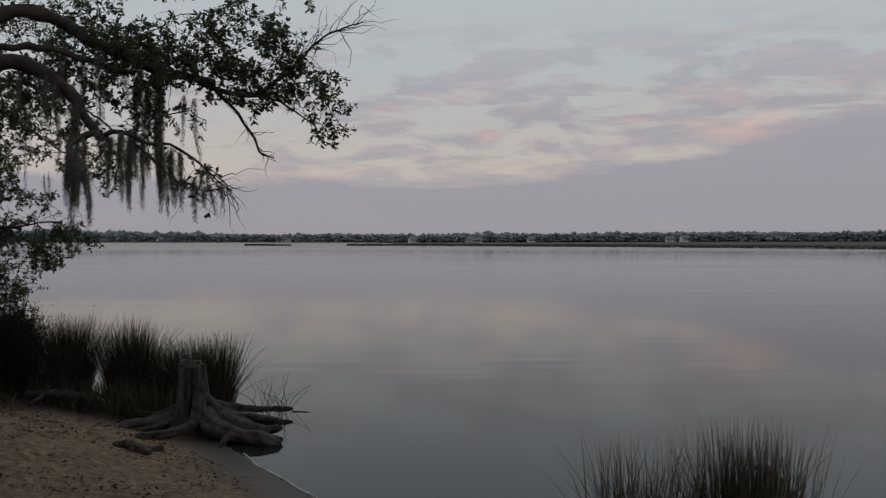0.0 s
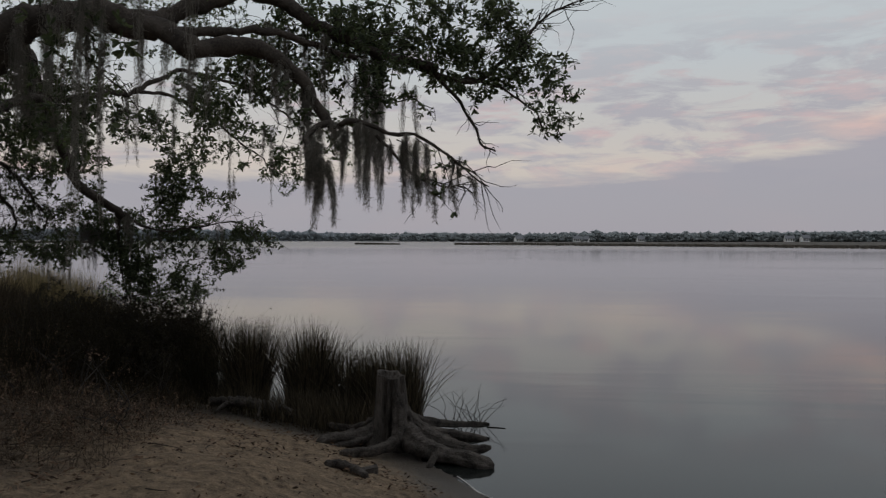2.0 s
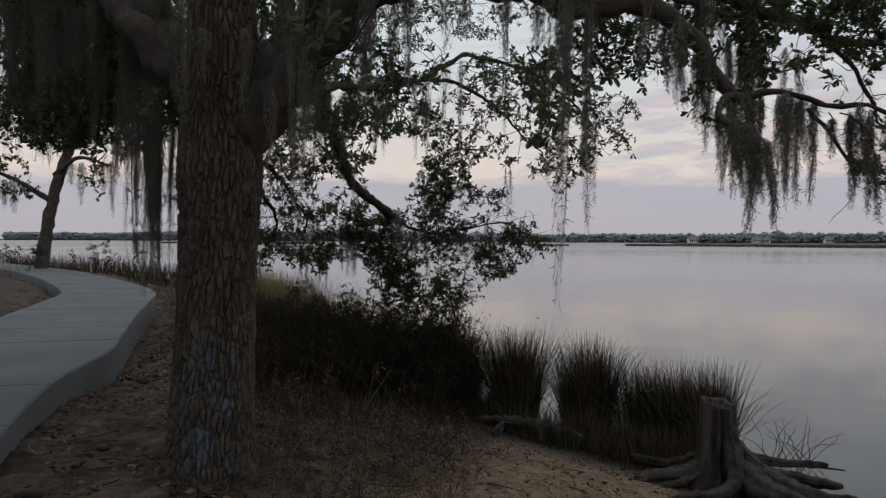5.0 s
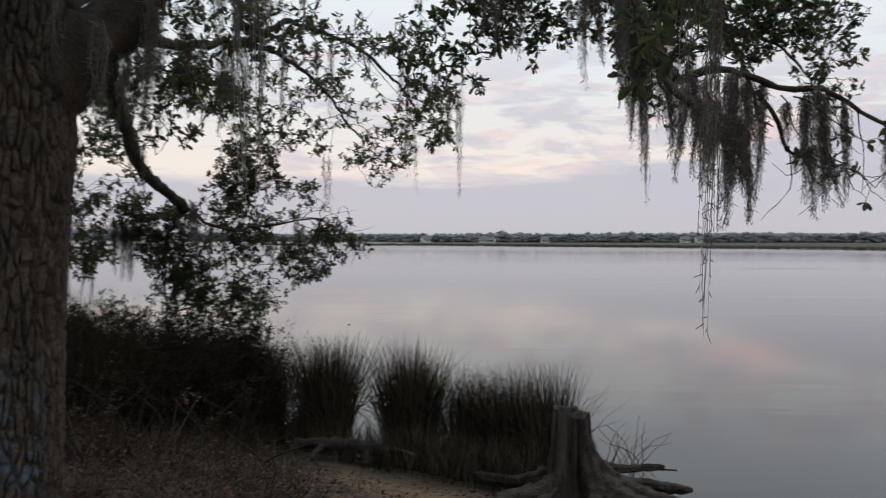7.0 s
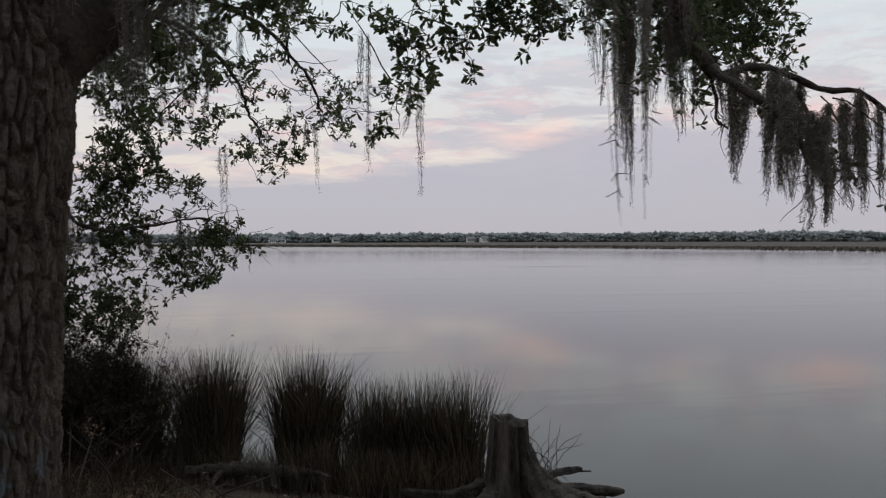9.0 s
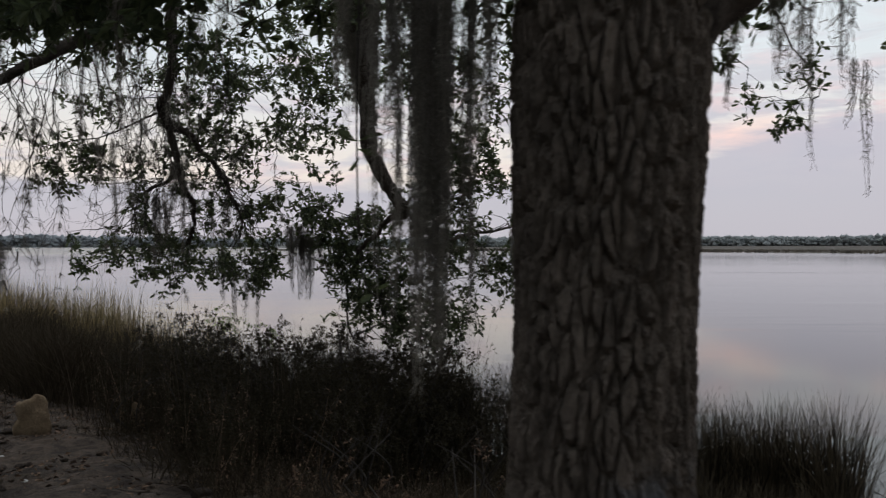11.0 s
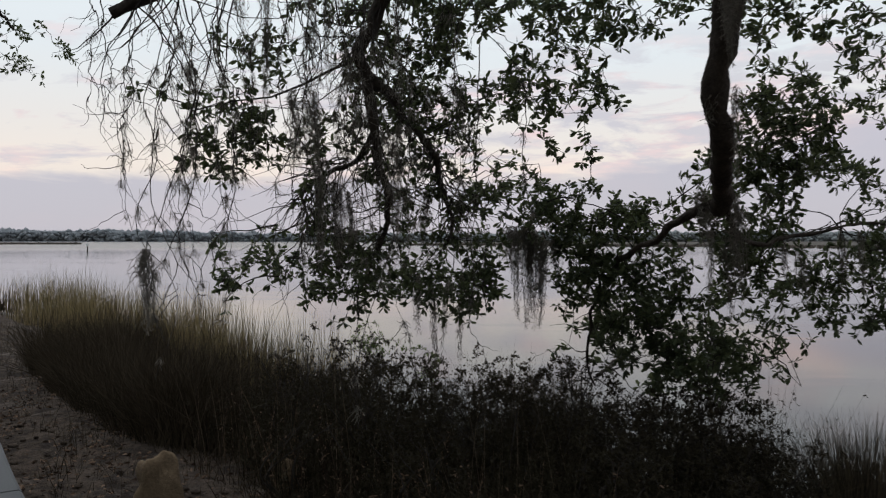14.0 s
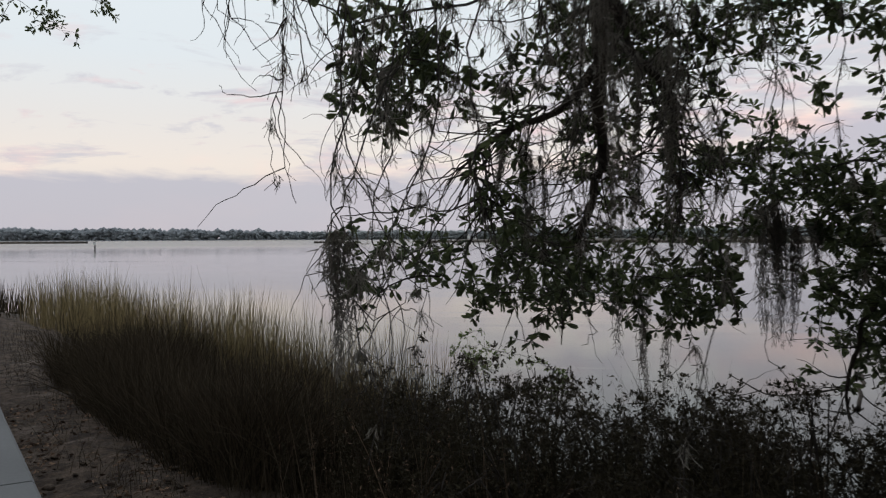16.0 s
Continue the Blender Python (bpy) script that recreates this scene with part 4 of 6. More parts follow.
MOSS_SPOTS = [
    # x, y, top, bottom, width, strands
    (-2.93, 6.70, 3.02, 2.46, 0.06, 330), (-2.92, 7.28, 3.34, 2.72, 0.06, 130), (-2.72, 7.22, 3.33, 2.62, 0.07, 190), (-2.62, 7.2, 3.26, 2.62, 0.05, 110), (-3.0, 6.80, 3.1, 2.62, 0.05, 160), (-3.22, 7.33, 3.66, 2.98, 0.06, 150), (-3.4, 7.26, 3.82, 3.2, 0.05, 90), (-2.9, 8.5, 3.95, 2.66, 0.08, 170), (-3.02, 8.4, 3.95, 3.05, 0.06, 90),
    (-2.44, 7.13, 3.18, 2.7, 0.05, 100), (-2.36, 7.12, 3.18, 2.56, 0.06, 130), (-2.26, 7.12, 3.16, 2.62, 0.05, 90), (-2.24, 7.44, 2.97, 2.54, 0.05, 70), (-2.1, 7.5, 2.9, 2.6, 0.03, 40), (-1.98, 7.04, 3.03, 2.64, 0.03, 34), (-1.86, 7.0, 2.92, 2.55, 0.03, 28),
    (-4.5, 6.9, 4.08, 3.5, 0.14, 80), (-4.1, 6.95, 3.9, 3.35, 0.12, 70), (-3.95, 6.98, 3.85, 3.3, 0.12, 50), (-3.45, 7.03, 3.8, 3.25, 0.1, 45), (-4.9, 6.86, 4.12, 3.6, 0.2, 70),
    (-5.3, 6.8, 4.1, 3.4, 0.2, 80), (-5.72, 6.6, 3.6, 2.9, 0.14, 90), (-5.9, 6.62, 3.4, 2.85, 0.1, 60), (-5.4, 6.66, 4, 3.2, 0.16, 110), (-5.05, 6.7, 4.1, 3.35, 0.16, 100), (-6, 7.3, 3.6, 2.9, 0.14, 80), (-5.7, 7.6, 3.7, 3, 0.14, 80), (-5.55, 6.8, 3.95, 3.35, 0.16, 70), (-3.3, 7.9, 4.2, 3.3, 0.12, 70), (-3, 8.15, 4.1, 3.25, 0.12, 70), (-3.6, 7.8, 4.3, 3.5, 0.1, 40),
    (-6.85, 6.64, 4.1, 2.0, 0.05, 420), (-6.90, 6.61, 4.1, 2.1, 0.045, 260), (-6.95, 6.62, 4.1, 2.2, 0.04, 180), (-6.80, 6.67, 4.1, 2.1, 0.045, 300), (-6.74, 6.72, 4.0, 2.1, 0.04, 200), (-7.0, 6.62, 4.1, 2.3, 0.05, 200), (-7.1, 6.68, 3.9, 2.75, 0.04, 80), (-7.2, 6.75, 4.2, 2.9, 0.192, 110), (-7.5, 6.95, 4.3, 3, 0.216, 289), (-7.7, 7.4, 4.4, 3, 0.24, 289), (-8.1, 7.7, 4.5, 2.95, 0.24, 289),
    (-7.9, 7, 4.4, 3.05, 0.24, 289), (-8.3, 7.3, 4.5, 3, 0.264, 306), (-8.9, 7.6, 4.7, 3.05, 0.264, 289), (-9.6, 8.3, 4.9, 3.2, 0.264, 289), (-10.3, 8.7, 5.1, 3.5, 0.24, 221), (-8, 6.9, 4.4, 3.15, 0.192, 255), (-8.6, 7.5, 4.6, 3.1, 0.192, 255), (-9.1, 8.4, 4.8, 3.3, 0.264, 255), (-8.5, 8.3, 4.6, 3.4, 0.24, 238),
    (-6.6, 8.1, 4.2, 3.4, 0.14, 70), (-6.85, 9, 4.35, 3.5, 0.14, 60), (-7.38, 10.25, 4.2, 3.4, 0.07, 240), (-7.42, 10.1, 4.35, 3.6, 0.09, 240), (-7.33, 10.45, 3.95, 3.3, 0.05, 150), (-7.3, 10.8, 3.3, 2.8, 0.06, 40), (-7.1, 11.6, 2.85, 2.3, 0.12, 70), (-7.05, 11.65, 2.75, 2.15, 0.1, 55),
    (-6.3, 8.4, 3.75, 3.05, 0.12, 60), (-6.25, 9.2, 3.95, 3.2, 0.1, 55), (-6.1, 10, 4.1, 3.2, 0.12, 55), (-5.9, 10.5, 4.4, 3.3, 0.1, 50), (-5.5, 11, 4.4, 3.5, 0.08, 35),
    (-10.04, 10.42, 2.52, 2.12, 0.028, 56), (-9.3, 10.65, 4, 3.2, 0.06, 30), (-9.6, 10.7, 3.9, 3.05, 0.07, 40), (-8.2, 12.6, 2.65, 1.9, 0.09, 221), (-8.05, 12.6, 2.55, 1.9, 0.07, 153), (-9.52, 12.2, 3, 2.25, 0.05, 90), (-9.42, 12.2, 2.9, 2.4, 0.04, 50),
    (-8.95, 12.5, 2.9, 2.35, 0.08, 50), (-9.05, 11.5, 4, 3.3, 0.07, 40), (-8.7, 12.9, 2.2, 1.6, 0.05, 35), (-8.9, 12.7, 2.3, 1.6, 0.06, 40), (-9.35, 10.66, 3.3, 2.3, 0.05, 40), (-9, 11.4, 3.2, 2.35, 0.07, 45),
    (-6.4, 12.3, 2.5, 2, 0.07, 40), (-6, 12.4, 2.62, 2.15, 0.05, 30), (-5.6, 11.8, 3.4, 2.6, 0.03, 18), (-4.7, 12.2, 3.7, 2.9, 0.05, 30), (-6.9, 12.2, 2.6, 1.95, 0.08, 50),
    (-4.79, 4.85, 4.5, 2.45, 0.035, 120), (-3.63, 4.84, 4.3, 2.12, 0.03, 70), (-3.75, 4.9, 4.3, 2.9, 0.14, 90), (-3.5, 4.95, 4.2, 3, 0.14, 80), (-3.95, 4.9, 4.4, 3.1, 0.12, 60), (-3.2, 5, 4.1, 3.1, 0.1, 50),
    (-4.2, 9.3, 3.6, 2.75, 0.05, 30), (-3, 8.7, 3.9, 3.15, 0.06, 40), (-2.6, 8.6, 3.9, 3.1, 0.07, 45), (-4.6, 9.2, 3.9, 2.9, 0.03, 18),
    (-3.6, 4.89, 3.63, 2.43, 0.03, 60),
    (-6.67, 6.48, 3.9, 2.6, 0.05, 150), (-7.02, 6.62, 4.0, 2.75, 0.06, 90), (-6.7, 6.75, 3.9, 2.7, 0.05, 80), (-5.9, 6.9, 4.2, 3.2, 0.14, 110), (-6.1, 6.95, 4.0, 3.3, 0.1, 70), (-3.1, 6.98, 3.2, 2.7, 0.05, 90), (-3.08, 7.15, 3.3, 2.85, 0.04, 60),
    (-8.25, 7.05, 4.4, 3.0, 0.2, 170), (-7.85, 6.85, 4.3, 2.95, 0.16, 150), (-8.6, 7.3, 4.5, 3.05, 0.2, 150), (-6.35, 6.3, 3.9, 3.15, 0.14, 90), (-6.1, 6.4, 3.8, 3.2, 0.12, 70),
]


def moss():
    rng = np.random.default_rng(5)
    for x, y, top, bottom, wide, count in MOSS_SPOTS:
        long = "long trailing" if top - bottom > 1.1 else "short ragged"
        near = y < 6.75 and (x < -6.6 or y < 5.2)
        tress(x, y, top, bottom, wide, count, rng, f"{long} tress of grey-green moss hanging from the oak", "moss on the oak", 0.8 if near else 1.0)


# ---- the stump on the beach ----
def stump():
    root = empty("tree_stump", -3.13, 10.42, 0.05, "weathered grey tree stump with a hollow top and bare spreading roots", "stump")
    turns, rows_ = 96, 60
    cx, cy = -3.11, 10.42
    verts = []
    for i in range(rows_):
        u = i / (rows_ - 1)
        z = 0.02 + 0.84 * u
        r = 0.165 + 0.05 * (1 - u) + 0.16 * math.exp(-u * 6.0)
        for k in range(turns):
            a = 2 * math.pi * k / turns
            flute = 0.6 * math.sin(5 * a + 0.8) + 0.4 * math.sin(9 * a + 2.1 + u) - 0.35 * abs(math.sin(7 * a + 1.3 + 0.6 * u)) + 0.5 * noise.noise(Vector((math.cos(a) * 2.2, math.sin(a) * 2.2, z * 0.9)))
            rr = r * (1 + (0.12 + 0.26 * math.exp(-u * 3)) * flute) + 0.006 * noise.noise(Vector((math.cos(a) * 9, math.sin(a) * 9, z * 3)))
            crack = math.exp(-((a - 4.95) / 0.06) ** 2) * 0.035
            lip = 0.03 * noise.noise(Vector((math.cos(a) * 1.5, math.sin(a) * 1.5, 4))) * u ** 8 + 0.035 * u ** 8 * math.cos(a - 2.6)
            verts.append((cx + math.cos(a) * (rr - crack), cy + math.sin(a) * (rr - crack), z + lip))
    # hollow top: two rings inside
    top = (rows_ - 1) * turns
    for inner, drop in ((0.80, 0.012), (0.70, 0.05), (0.3, 0.10)):
        for k in range(turns):
            x, y, z = verts[top + k]
            verts.append((cx + (x - cx) * inner, cy + (y - cy) * inner, z - drop))
    total = rows_ + 3
    faces = [(i * turns + k, i * turns + (k + 1) % turns, (i + 1) * turns + (k + 1) % turns, (i + 1) * turns + k) for i in range(total - 1) for k in range(turns)]
    faces.append(tuple(range((total - 1) * turns, total * turns)))
    part("body", Geo().add(verts, faces), WOOD, root, "split fluted grey wood")
    roots = [
        ([(-3.0, 10.36, 0.62), (-2.97, 10.28, 0.48), (-2.94, 10.15, 0.34), (-2.94, 9.97, 0.22), (-3.02, 9.82, 0.17), (-3.16, 9.63, 0.15), (-3.33, 9.52, 0.15), (-3.47, 9.44, 0.16)], 0.085, 0.05),
        ([(-2.9, 10.2, 0.24), (-2.75, 9.98, 0.15), (-2.57, 9.87, 0.11), (-2.32, 9.78, 0.08), (-2.06, 9.72, 0.05), (-1.85, 9.67, 0.0)], 0.125, 0.075),
        ([(-2.42, 9.82, 0.13), (-2.49, 9.72, 0.08), (-2.53, 9.62, 0.02), (-2.55, 9.56, -0.05)], 0.045, 0.03),
        ([(-2.86, 10.32, 0.30), (-2.64, 10.22, 0.18), (-2.4, 10.17, 0.12), (-2.11, 10.12, 0.07), (-1.9, 10.07, 0.12)], 0.09, 0.04),
        ([(-2.9, 10.46, 0.32), (-2.66, 10.5, 0.18), (-2.35, 10.5, 0.14), (-1.97, 10.45, 0.12)], 0.085, 0.045),
        ([(-3.2, 10.38, 0.28), (-3.39, 10.22, 0.17), (-3.59, 10.12, 0.16), (-3.77, 10.02, 0.16), (-3.87, 9.95, 0.08)], 0.095, 0.07),
        ([(-3.03, 10.4, 0.6), (-2.94, 10.36, 0.46), (-2.81, 10.33, 0.34), (-2.63, 10.31, 0.22), (-2.36, 10.3, 0.12)], 0.065, 0.05),
        ([(-2.95, 10.55, 0.30), (-2.7, 10.8, 0.22), (-2.45, 11.1, 0.14), (-2.15, 11.3, 0.10), (-2.0, 11.35, 0.09)], 0.07, 0.03),
        ([(-3.3, 10.5, 0.25), (-3.55, 10.6, 0.16), (-3.8, 10.75, 0.14), (-4.0, 10.95, 0.12)], 0.07, 0.03),
        ([(-3.25, 10.3, 0.2), (-3.42, 10.05, 0.14), (-3.6, 9.9, 0.12), (-3.75, 9.8, 0.1)], 0.05, 0.03),
    ]
    for k, (points, first, last) in enumerate(roots):
        line = smooth_line(points, 0.035)
        radii = (last + (first - last) * (1 - np.linspace(0, 1, len(line))) ** 1.2) * (1 + 0.10 * np.sin(np.linspace(0, 7, len(line)) + k)) * np.clip(np.linspace(9.0, 0.45, len(line)), 0.45, 1.0)
        part("root", tube(Geo(), line, radii, 22, 0.32, k * 3.0, True, 0.24), ROOT, root, smooth=True)


# ---- grasses ----
def tuft(x, y, rx, ry, count, low, high, material, label, seed, lean=0.12, wide=0.0030, foot=-0.05):
    """A clump of upright rushes made of several tufts; taller in the middle."""
    rng = np.random.default_rng(seed)
    root = empty("rush_clump", x, y, foot, label, "rushes", "rushes along the shore")
    share = 6
    for k in range(share):
        n = count // share
        turn, away_ = 6.283 * k / share + rng.normal() * 0.3, 0.55 if k else 0.0
        cx, cy = x + math.cos(turn) * rx * away_, y + math.sin(turn) * ry * away_
        a, r = rng.uniform(0, 6.283, n), np.sqrt(rng.uniform(0, 1, n))
        feet = np.stack([cx + np.cos(a) * r * rx * 0.5, cy + np.sin(a) * r * ry * 0.5, np.full(n, foot)], 1)
        tall = rng.uniform(low, high, n) * rng.uniform(0.88, 1.05) * np.where(rng.uniform(size=n) < 0.25, rng.uniform(0.3, 0.7, n), 1.0)
        off = (feet[:, :2] - np.array([x, y])) / np.array([rx, ry])
        out = off * lean * 0.9 + rng.normal(size=(n, 2)) * lean * np.where(rng.uniform(size=(n, 1)) < 0.2, 1.8, 0.7)
        part("tuft", blades(Geo(), feet, tall, out, wide, rng), material, root)


def rushes():
    spots = [(-7.7, 14.7, 0.45, 0.4, 500, 0.95, 1.3), (-6.6, 12.95, 0.33, 0.32, 760, 0.95, 1.36), (-5.68, 12.75, 0.32, 0.30, 800, 1.0, 1.42), (-4.68, 12.6, 0.33, 0.30, 800, 0.95, 1.38), (-3.98, 12.45, 0.36, 0.3, 300, 0.7, 1.12),
             (-3.5, 12.35, 0.42, 0.34, 460, 0.7, 1.1), (-3.12, 11.8, 0.3, 0.3, 330, 0.8, 1.18), (-4.5, 11.75, 0.55, 0.35, 260, 0.25, 0.6), (-3.8, 11.3, 0.4, 0.3, 200, 0.25, 0.5), (-6.1, 12.6, 0.4, 0.3, 220, 0.25, 0.55)]
    for k, (x, y, rx, ry, count, low, high) in enumerate(spots):
        tuft(x, y, rx, ry, int(count * 2.5), low * 0.85, high, RUSH, "dense clump of dark brownish-green rushes standing in shallow water", 20 + k, 0.2, 0.0040)
    tuft(1.6, 6.4, 0.42, 0.35, 330, 0.6, 1.05, RUSH, "sparse clump of dark rushes standing in the lake", 31, 0.13, 0.0036)
    tuft(2.42, 6.35, 0.62, 0.42, 1000, 0.7, 1.15, RUSH, "thick clump of dark rushes standing in the lake", 32, 0.13, 0.0036)


def strip(name, line, side_lo, side_hi, count, low, high, material, label, category, seed, lean=0.12, wide=0.003, clear=0.35):
    """Grass along a line, between two distances from it on its land side."""
    rng = np.random.default_rng(seed)
    pts = smooth_line([(x, y, 0) for x, y in line], 0.2)[:, :2]
    i = rng.integers(len(pts) - 1, size=count)
    t = pts[i + 1] - pts[i]
    t /= np.linalg.norm(t, axis=1)[:, None] + 1e-9
    off = rng.uniform(side_lo, side_hi, count)
    xy = pts[i] + t * rng.uniform(-0.2, 0.2, (count, 1)) + np.stack([-t[:, 1], t[:, 0]], 1) * off[:, None]
    clump = np.array([noise.noise(Vector((x * 0.9, y * 0.9, seed))) for x, y in xy])
    keep = clump > rng.uniform(-0.8, 0.25, count)
    keep &= away(xy[:, 0], xy[:, 1], PATH_EDGE) < -clear - 0.5 * clump
    xy, clump = xy[keep], clump[keep]
    feet = np.column_stack([xy, land(xy[:, 0], xy[:, 1]) - 0.02])
    tall = rng.uniform(low, high, len(xy)) * (1 + 0.6 * clump)
    ob = part(name, blades(Geo(), feet, tall, rng.normal(size=(len(xy), 2)) * lean, wide, rng), material)
    return tagged(ob, label, category, kind="stuff")


def undergrowth():
    # tall straw-coloured reeds on the water's edge, thick dark weeds before them
    strip("reeds", [(-10.2, 17.6), (-11.6, 19.2), (-16, 25), (-22, 32)], -0.5, 1.5, 6500, 1.0, 1.55, REED, "tall straw-coloured reeds on the bank", "reeds", 41, 0.10, 0.0042)
    strip("reed_edge", [(-9.4, 16.8), (-10.9, 18.4), (-14, 22.5)], 0.6, 3.2, 21000, 0.6, 1.1, WEED, "dull brown-green grass at the foot of the reeds", "grass", 42, 0.4, 0.0036)
    strip("far_grass", [(-22, 32), (-34, 43), (-60, 58)], -0.5, 4.0, 3500, 0.6, 1.2, WEED, "dull green grass on the far bank of the path", "grass", 43, 0.12, 0.012)
    strip("weeds", [(-6.4, 13.3), (-8.4, 15.6), (-9.6, 16.9)], 0.2, 4.6, 7500, 0.25, 0.55, WEED, "thick dark weeds and grass on the bank", "weeds", 44, 0.6, 0.0032, 1.9)
    strip("seed_stalks", [(-6.4, 13.3), (-8.4, 15.6), (-11.0, 18.4)], 0.0, 3.2, 600, 0.7, 1.2, DRY, "scattered dry brown stalks above the weeds", "weeds", 48, 0.16, 0.0026, 1.4)
    strip("low_weeds", [(-5.9, 11.9), (-7.6, 12.6), (-9.6, 14.6)], -0.3, 3.0, 7000, 0.15, 0.45, WEED, "low dark weeds creeping over the dirt", "weeds", 47, 0.5, 0.0034, 1.6)
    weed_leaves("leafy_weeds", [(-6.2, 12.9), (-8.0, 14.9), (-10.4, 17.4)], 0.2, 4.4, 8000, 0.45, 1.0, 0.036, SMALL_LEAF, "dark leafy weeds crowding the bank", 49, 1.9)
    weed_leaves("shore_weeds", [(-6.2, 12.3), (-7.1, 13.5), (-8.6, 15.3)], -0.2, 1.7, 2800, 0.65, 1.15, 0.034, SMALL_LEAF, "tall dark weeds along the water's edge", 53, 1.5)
    weed_leaves("brown_weeds", [(-6.2, 12.6), (-8.0, 14.5), (-10.4, 17.0)], 0.4, 4.4, 900, 0.4, 0.85, 0.03, LITTER, "withered brown weeds on the bank", 50, 1.8)
    weed_leaves("tangled_weeds", [(-5.2, 7.0), (-5.6, 8.4), (-6.2, 10.2), (-6.8, 11.6), (-7.6, 12.4)], -0.5, 1.6, 420, 0.08, 0.34, 0.036, LITTER, "low tangle of withered brown weeds on the dirt", 51, 1.0)
    strip("rush_fringe", [(-3.3, 11.0), (-4.4, 11.6), (-5.4, 12.3), (-6.4, 13.2)], -0.3, 0.5, 2800, 0.15, 0.5, RUSH, "short dark rushes crowding the water's edge", "rushes", 52, 0.3, 0.0032)
    strip("path_grass", [(-11.5, 13.0), (-14.2, 17.0), (-18.3, 22.5), (-24, 28)], -1.6, 0.4, 2600, 0.12, 0.35, WEED, "short grass beside the path", "grass", 45, 0.4, 0.003)
    strip("dry_weeds", [(-5.2, 6.6), (-5.5, 8.0), (-6.1, 9.4), (-6.9, 10.8), (-8.2, 12.0)], -0.6, 1.3, 6000, 0.10, 0.36, DRY, "low tangle of dry brown stalks on the dirt", "weeds", 46, 1.0, 0.0020)


def weed_leaves(name, line, lo, hi, count, low, high, size, material, label, seed, clear=1.2):
    """Leafy weeds: thin stems with leaves along them, in drifts of uneven height."""
    rng = np.random.default_rng(seed)
    pts = smooth_line([(x, y, 0) for x, y in line], 0.2)[:, :2]
    i = rng.integers(len(pts) - 1, size=count)
    t = pts[i + 1] - pts[i]
    t /= np.linalg.norm(t, axis=1)[:, None] + 1e-9
    xy = pts[i] + np.stack([-t[:, 1], t[:, 0]], 1) * rng.uniform(lo, hi, (count, 1))
    drift = np.array([noise.noise(Vector((x * 1.3, y * 1.3, seed))) for x, y in xy])
    keep = (drift > rng.uniform(-0.6, 0.3, count)) & (away(xy[:, 0], xy[:, 1], PATH_EDGE) < -clear - 0.5 * drift)
    xy, drift = xy[keep], drift[keep]
    n = len(xy)
    feet = np.column_stack([xy, land(xy[:, 0], xy[:, 1]) - 0.02])
    tall = rng.uniform(low, high, n) * (1 + 0.7 * drift)
    lean = rng.normal(size=(n, 2)) * 0.25
    each = 22
    u = rng.uniform(0.12, 0.93, (n, each))
    at = np.stack([feet[:, None, 0] + lean[:, None, 0] * tall[:, None] * u, feet[:, None, 1] + lean[:, None, 1] * tall[:, None] * u, feet[:, None, 2] + tall[:, None] * u], 2).reshape(-1, 3)
    to = rng.normal(size=(n * each, 3)) + np.array([0, 0, 0.3])
    geo = leaves(Geo(), at, to, size * rng.uniform(0.5, 1.3, n * each), rng, 0.38, True)
    blades(geo, feet, tall, lean, 0.003, rng, 0.0)
    return tagged(part(name, geo, material), label, "weeds", kind="stuff")


def shrub(x, y, z, rx, ry, rz, count, material, size, label, seed, slim=0.42):
    rng = np.random.default_rng(seed)
    base = land_at(x, y)
    root = empty("shrub", x, y, base, label, "shrub", "shrubs on the bank")
    stems = [smooth_line([(x + rng.normal() * 0.08, y + rng.normal() * 0.08, base - 0.05), (x + rng.normal() * rx * 0.3, y + rng.normal() * ry * 0.3, (base + z) / 2), (x + rng.normal() * rx * 0.5, y + rng.normal() * ry * 0.5, z + rz * 0.3)], 0.08) for _ in range(6)]
    for s in stems:
        part("stem", tube(Geo(), s, np.linspace(0.011, 0.004, len(s)), 5), TWIG, root)
    twigs, spots, ways = grow(stems, [((x, y, z), (rx, ry, rz), count)], rng, size / 0.06)
    tagged(part("twig_spray", twigs, TWIG, root), kind="stuff")
    tagged(part("foliage", rosettes(Geo(), spots, ways, 6, size, rng, slim, 0.0, True), material, root), kind="stuff")


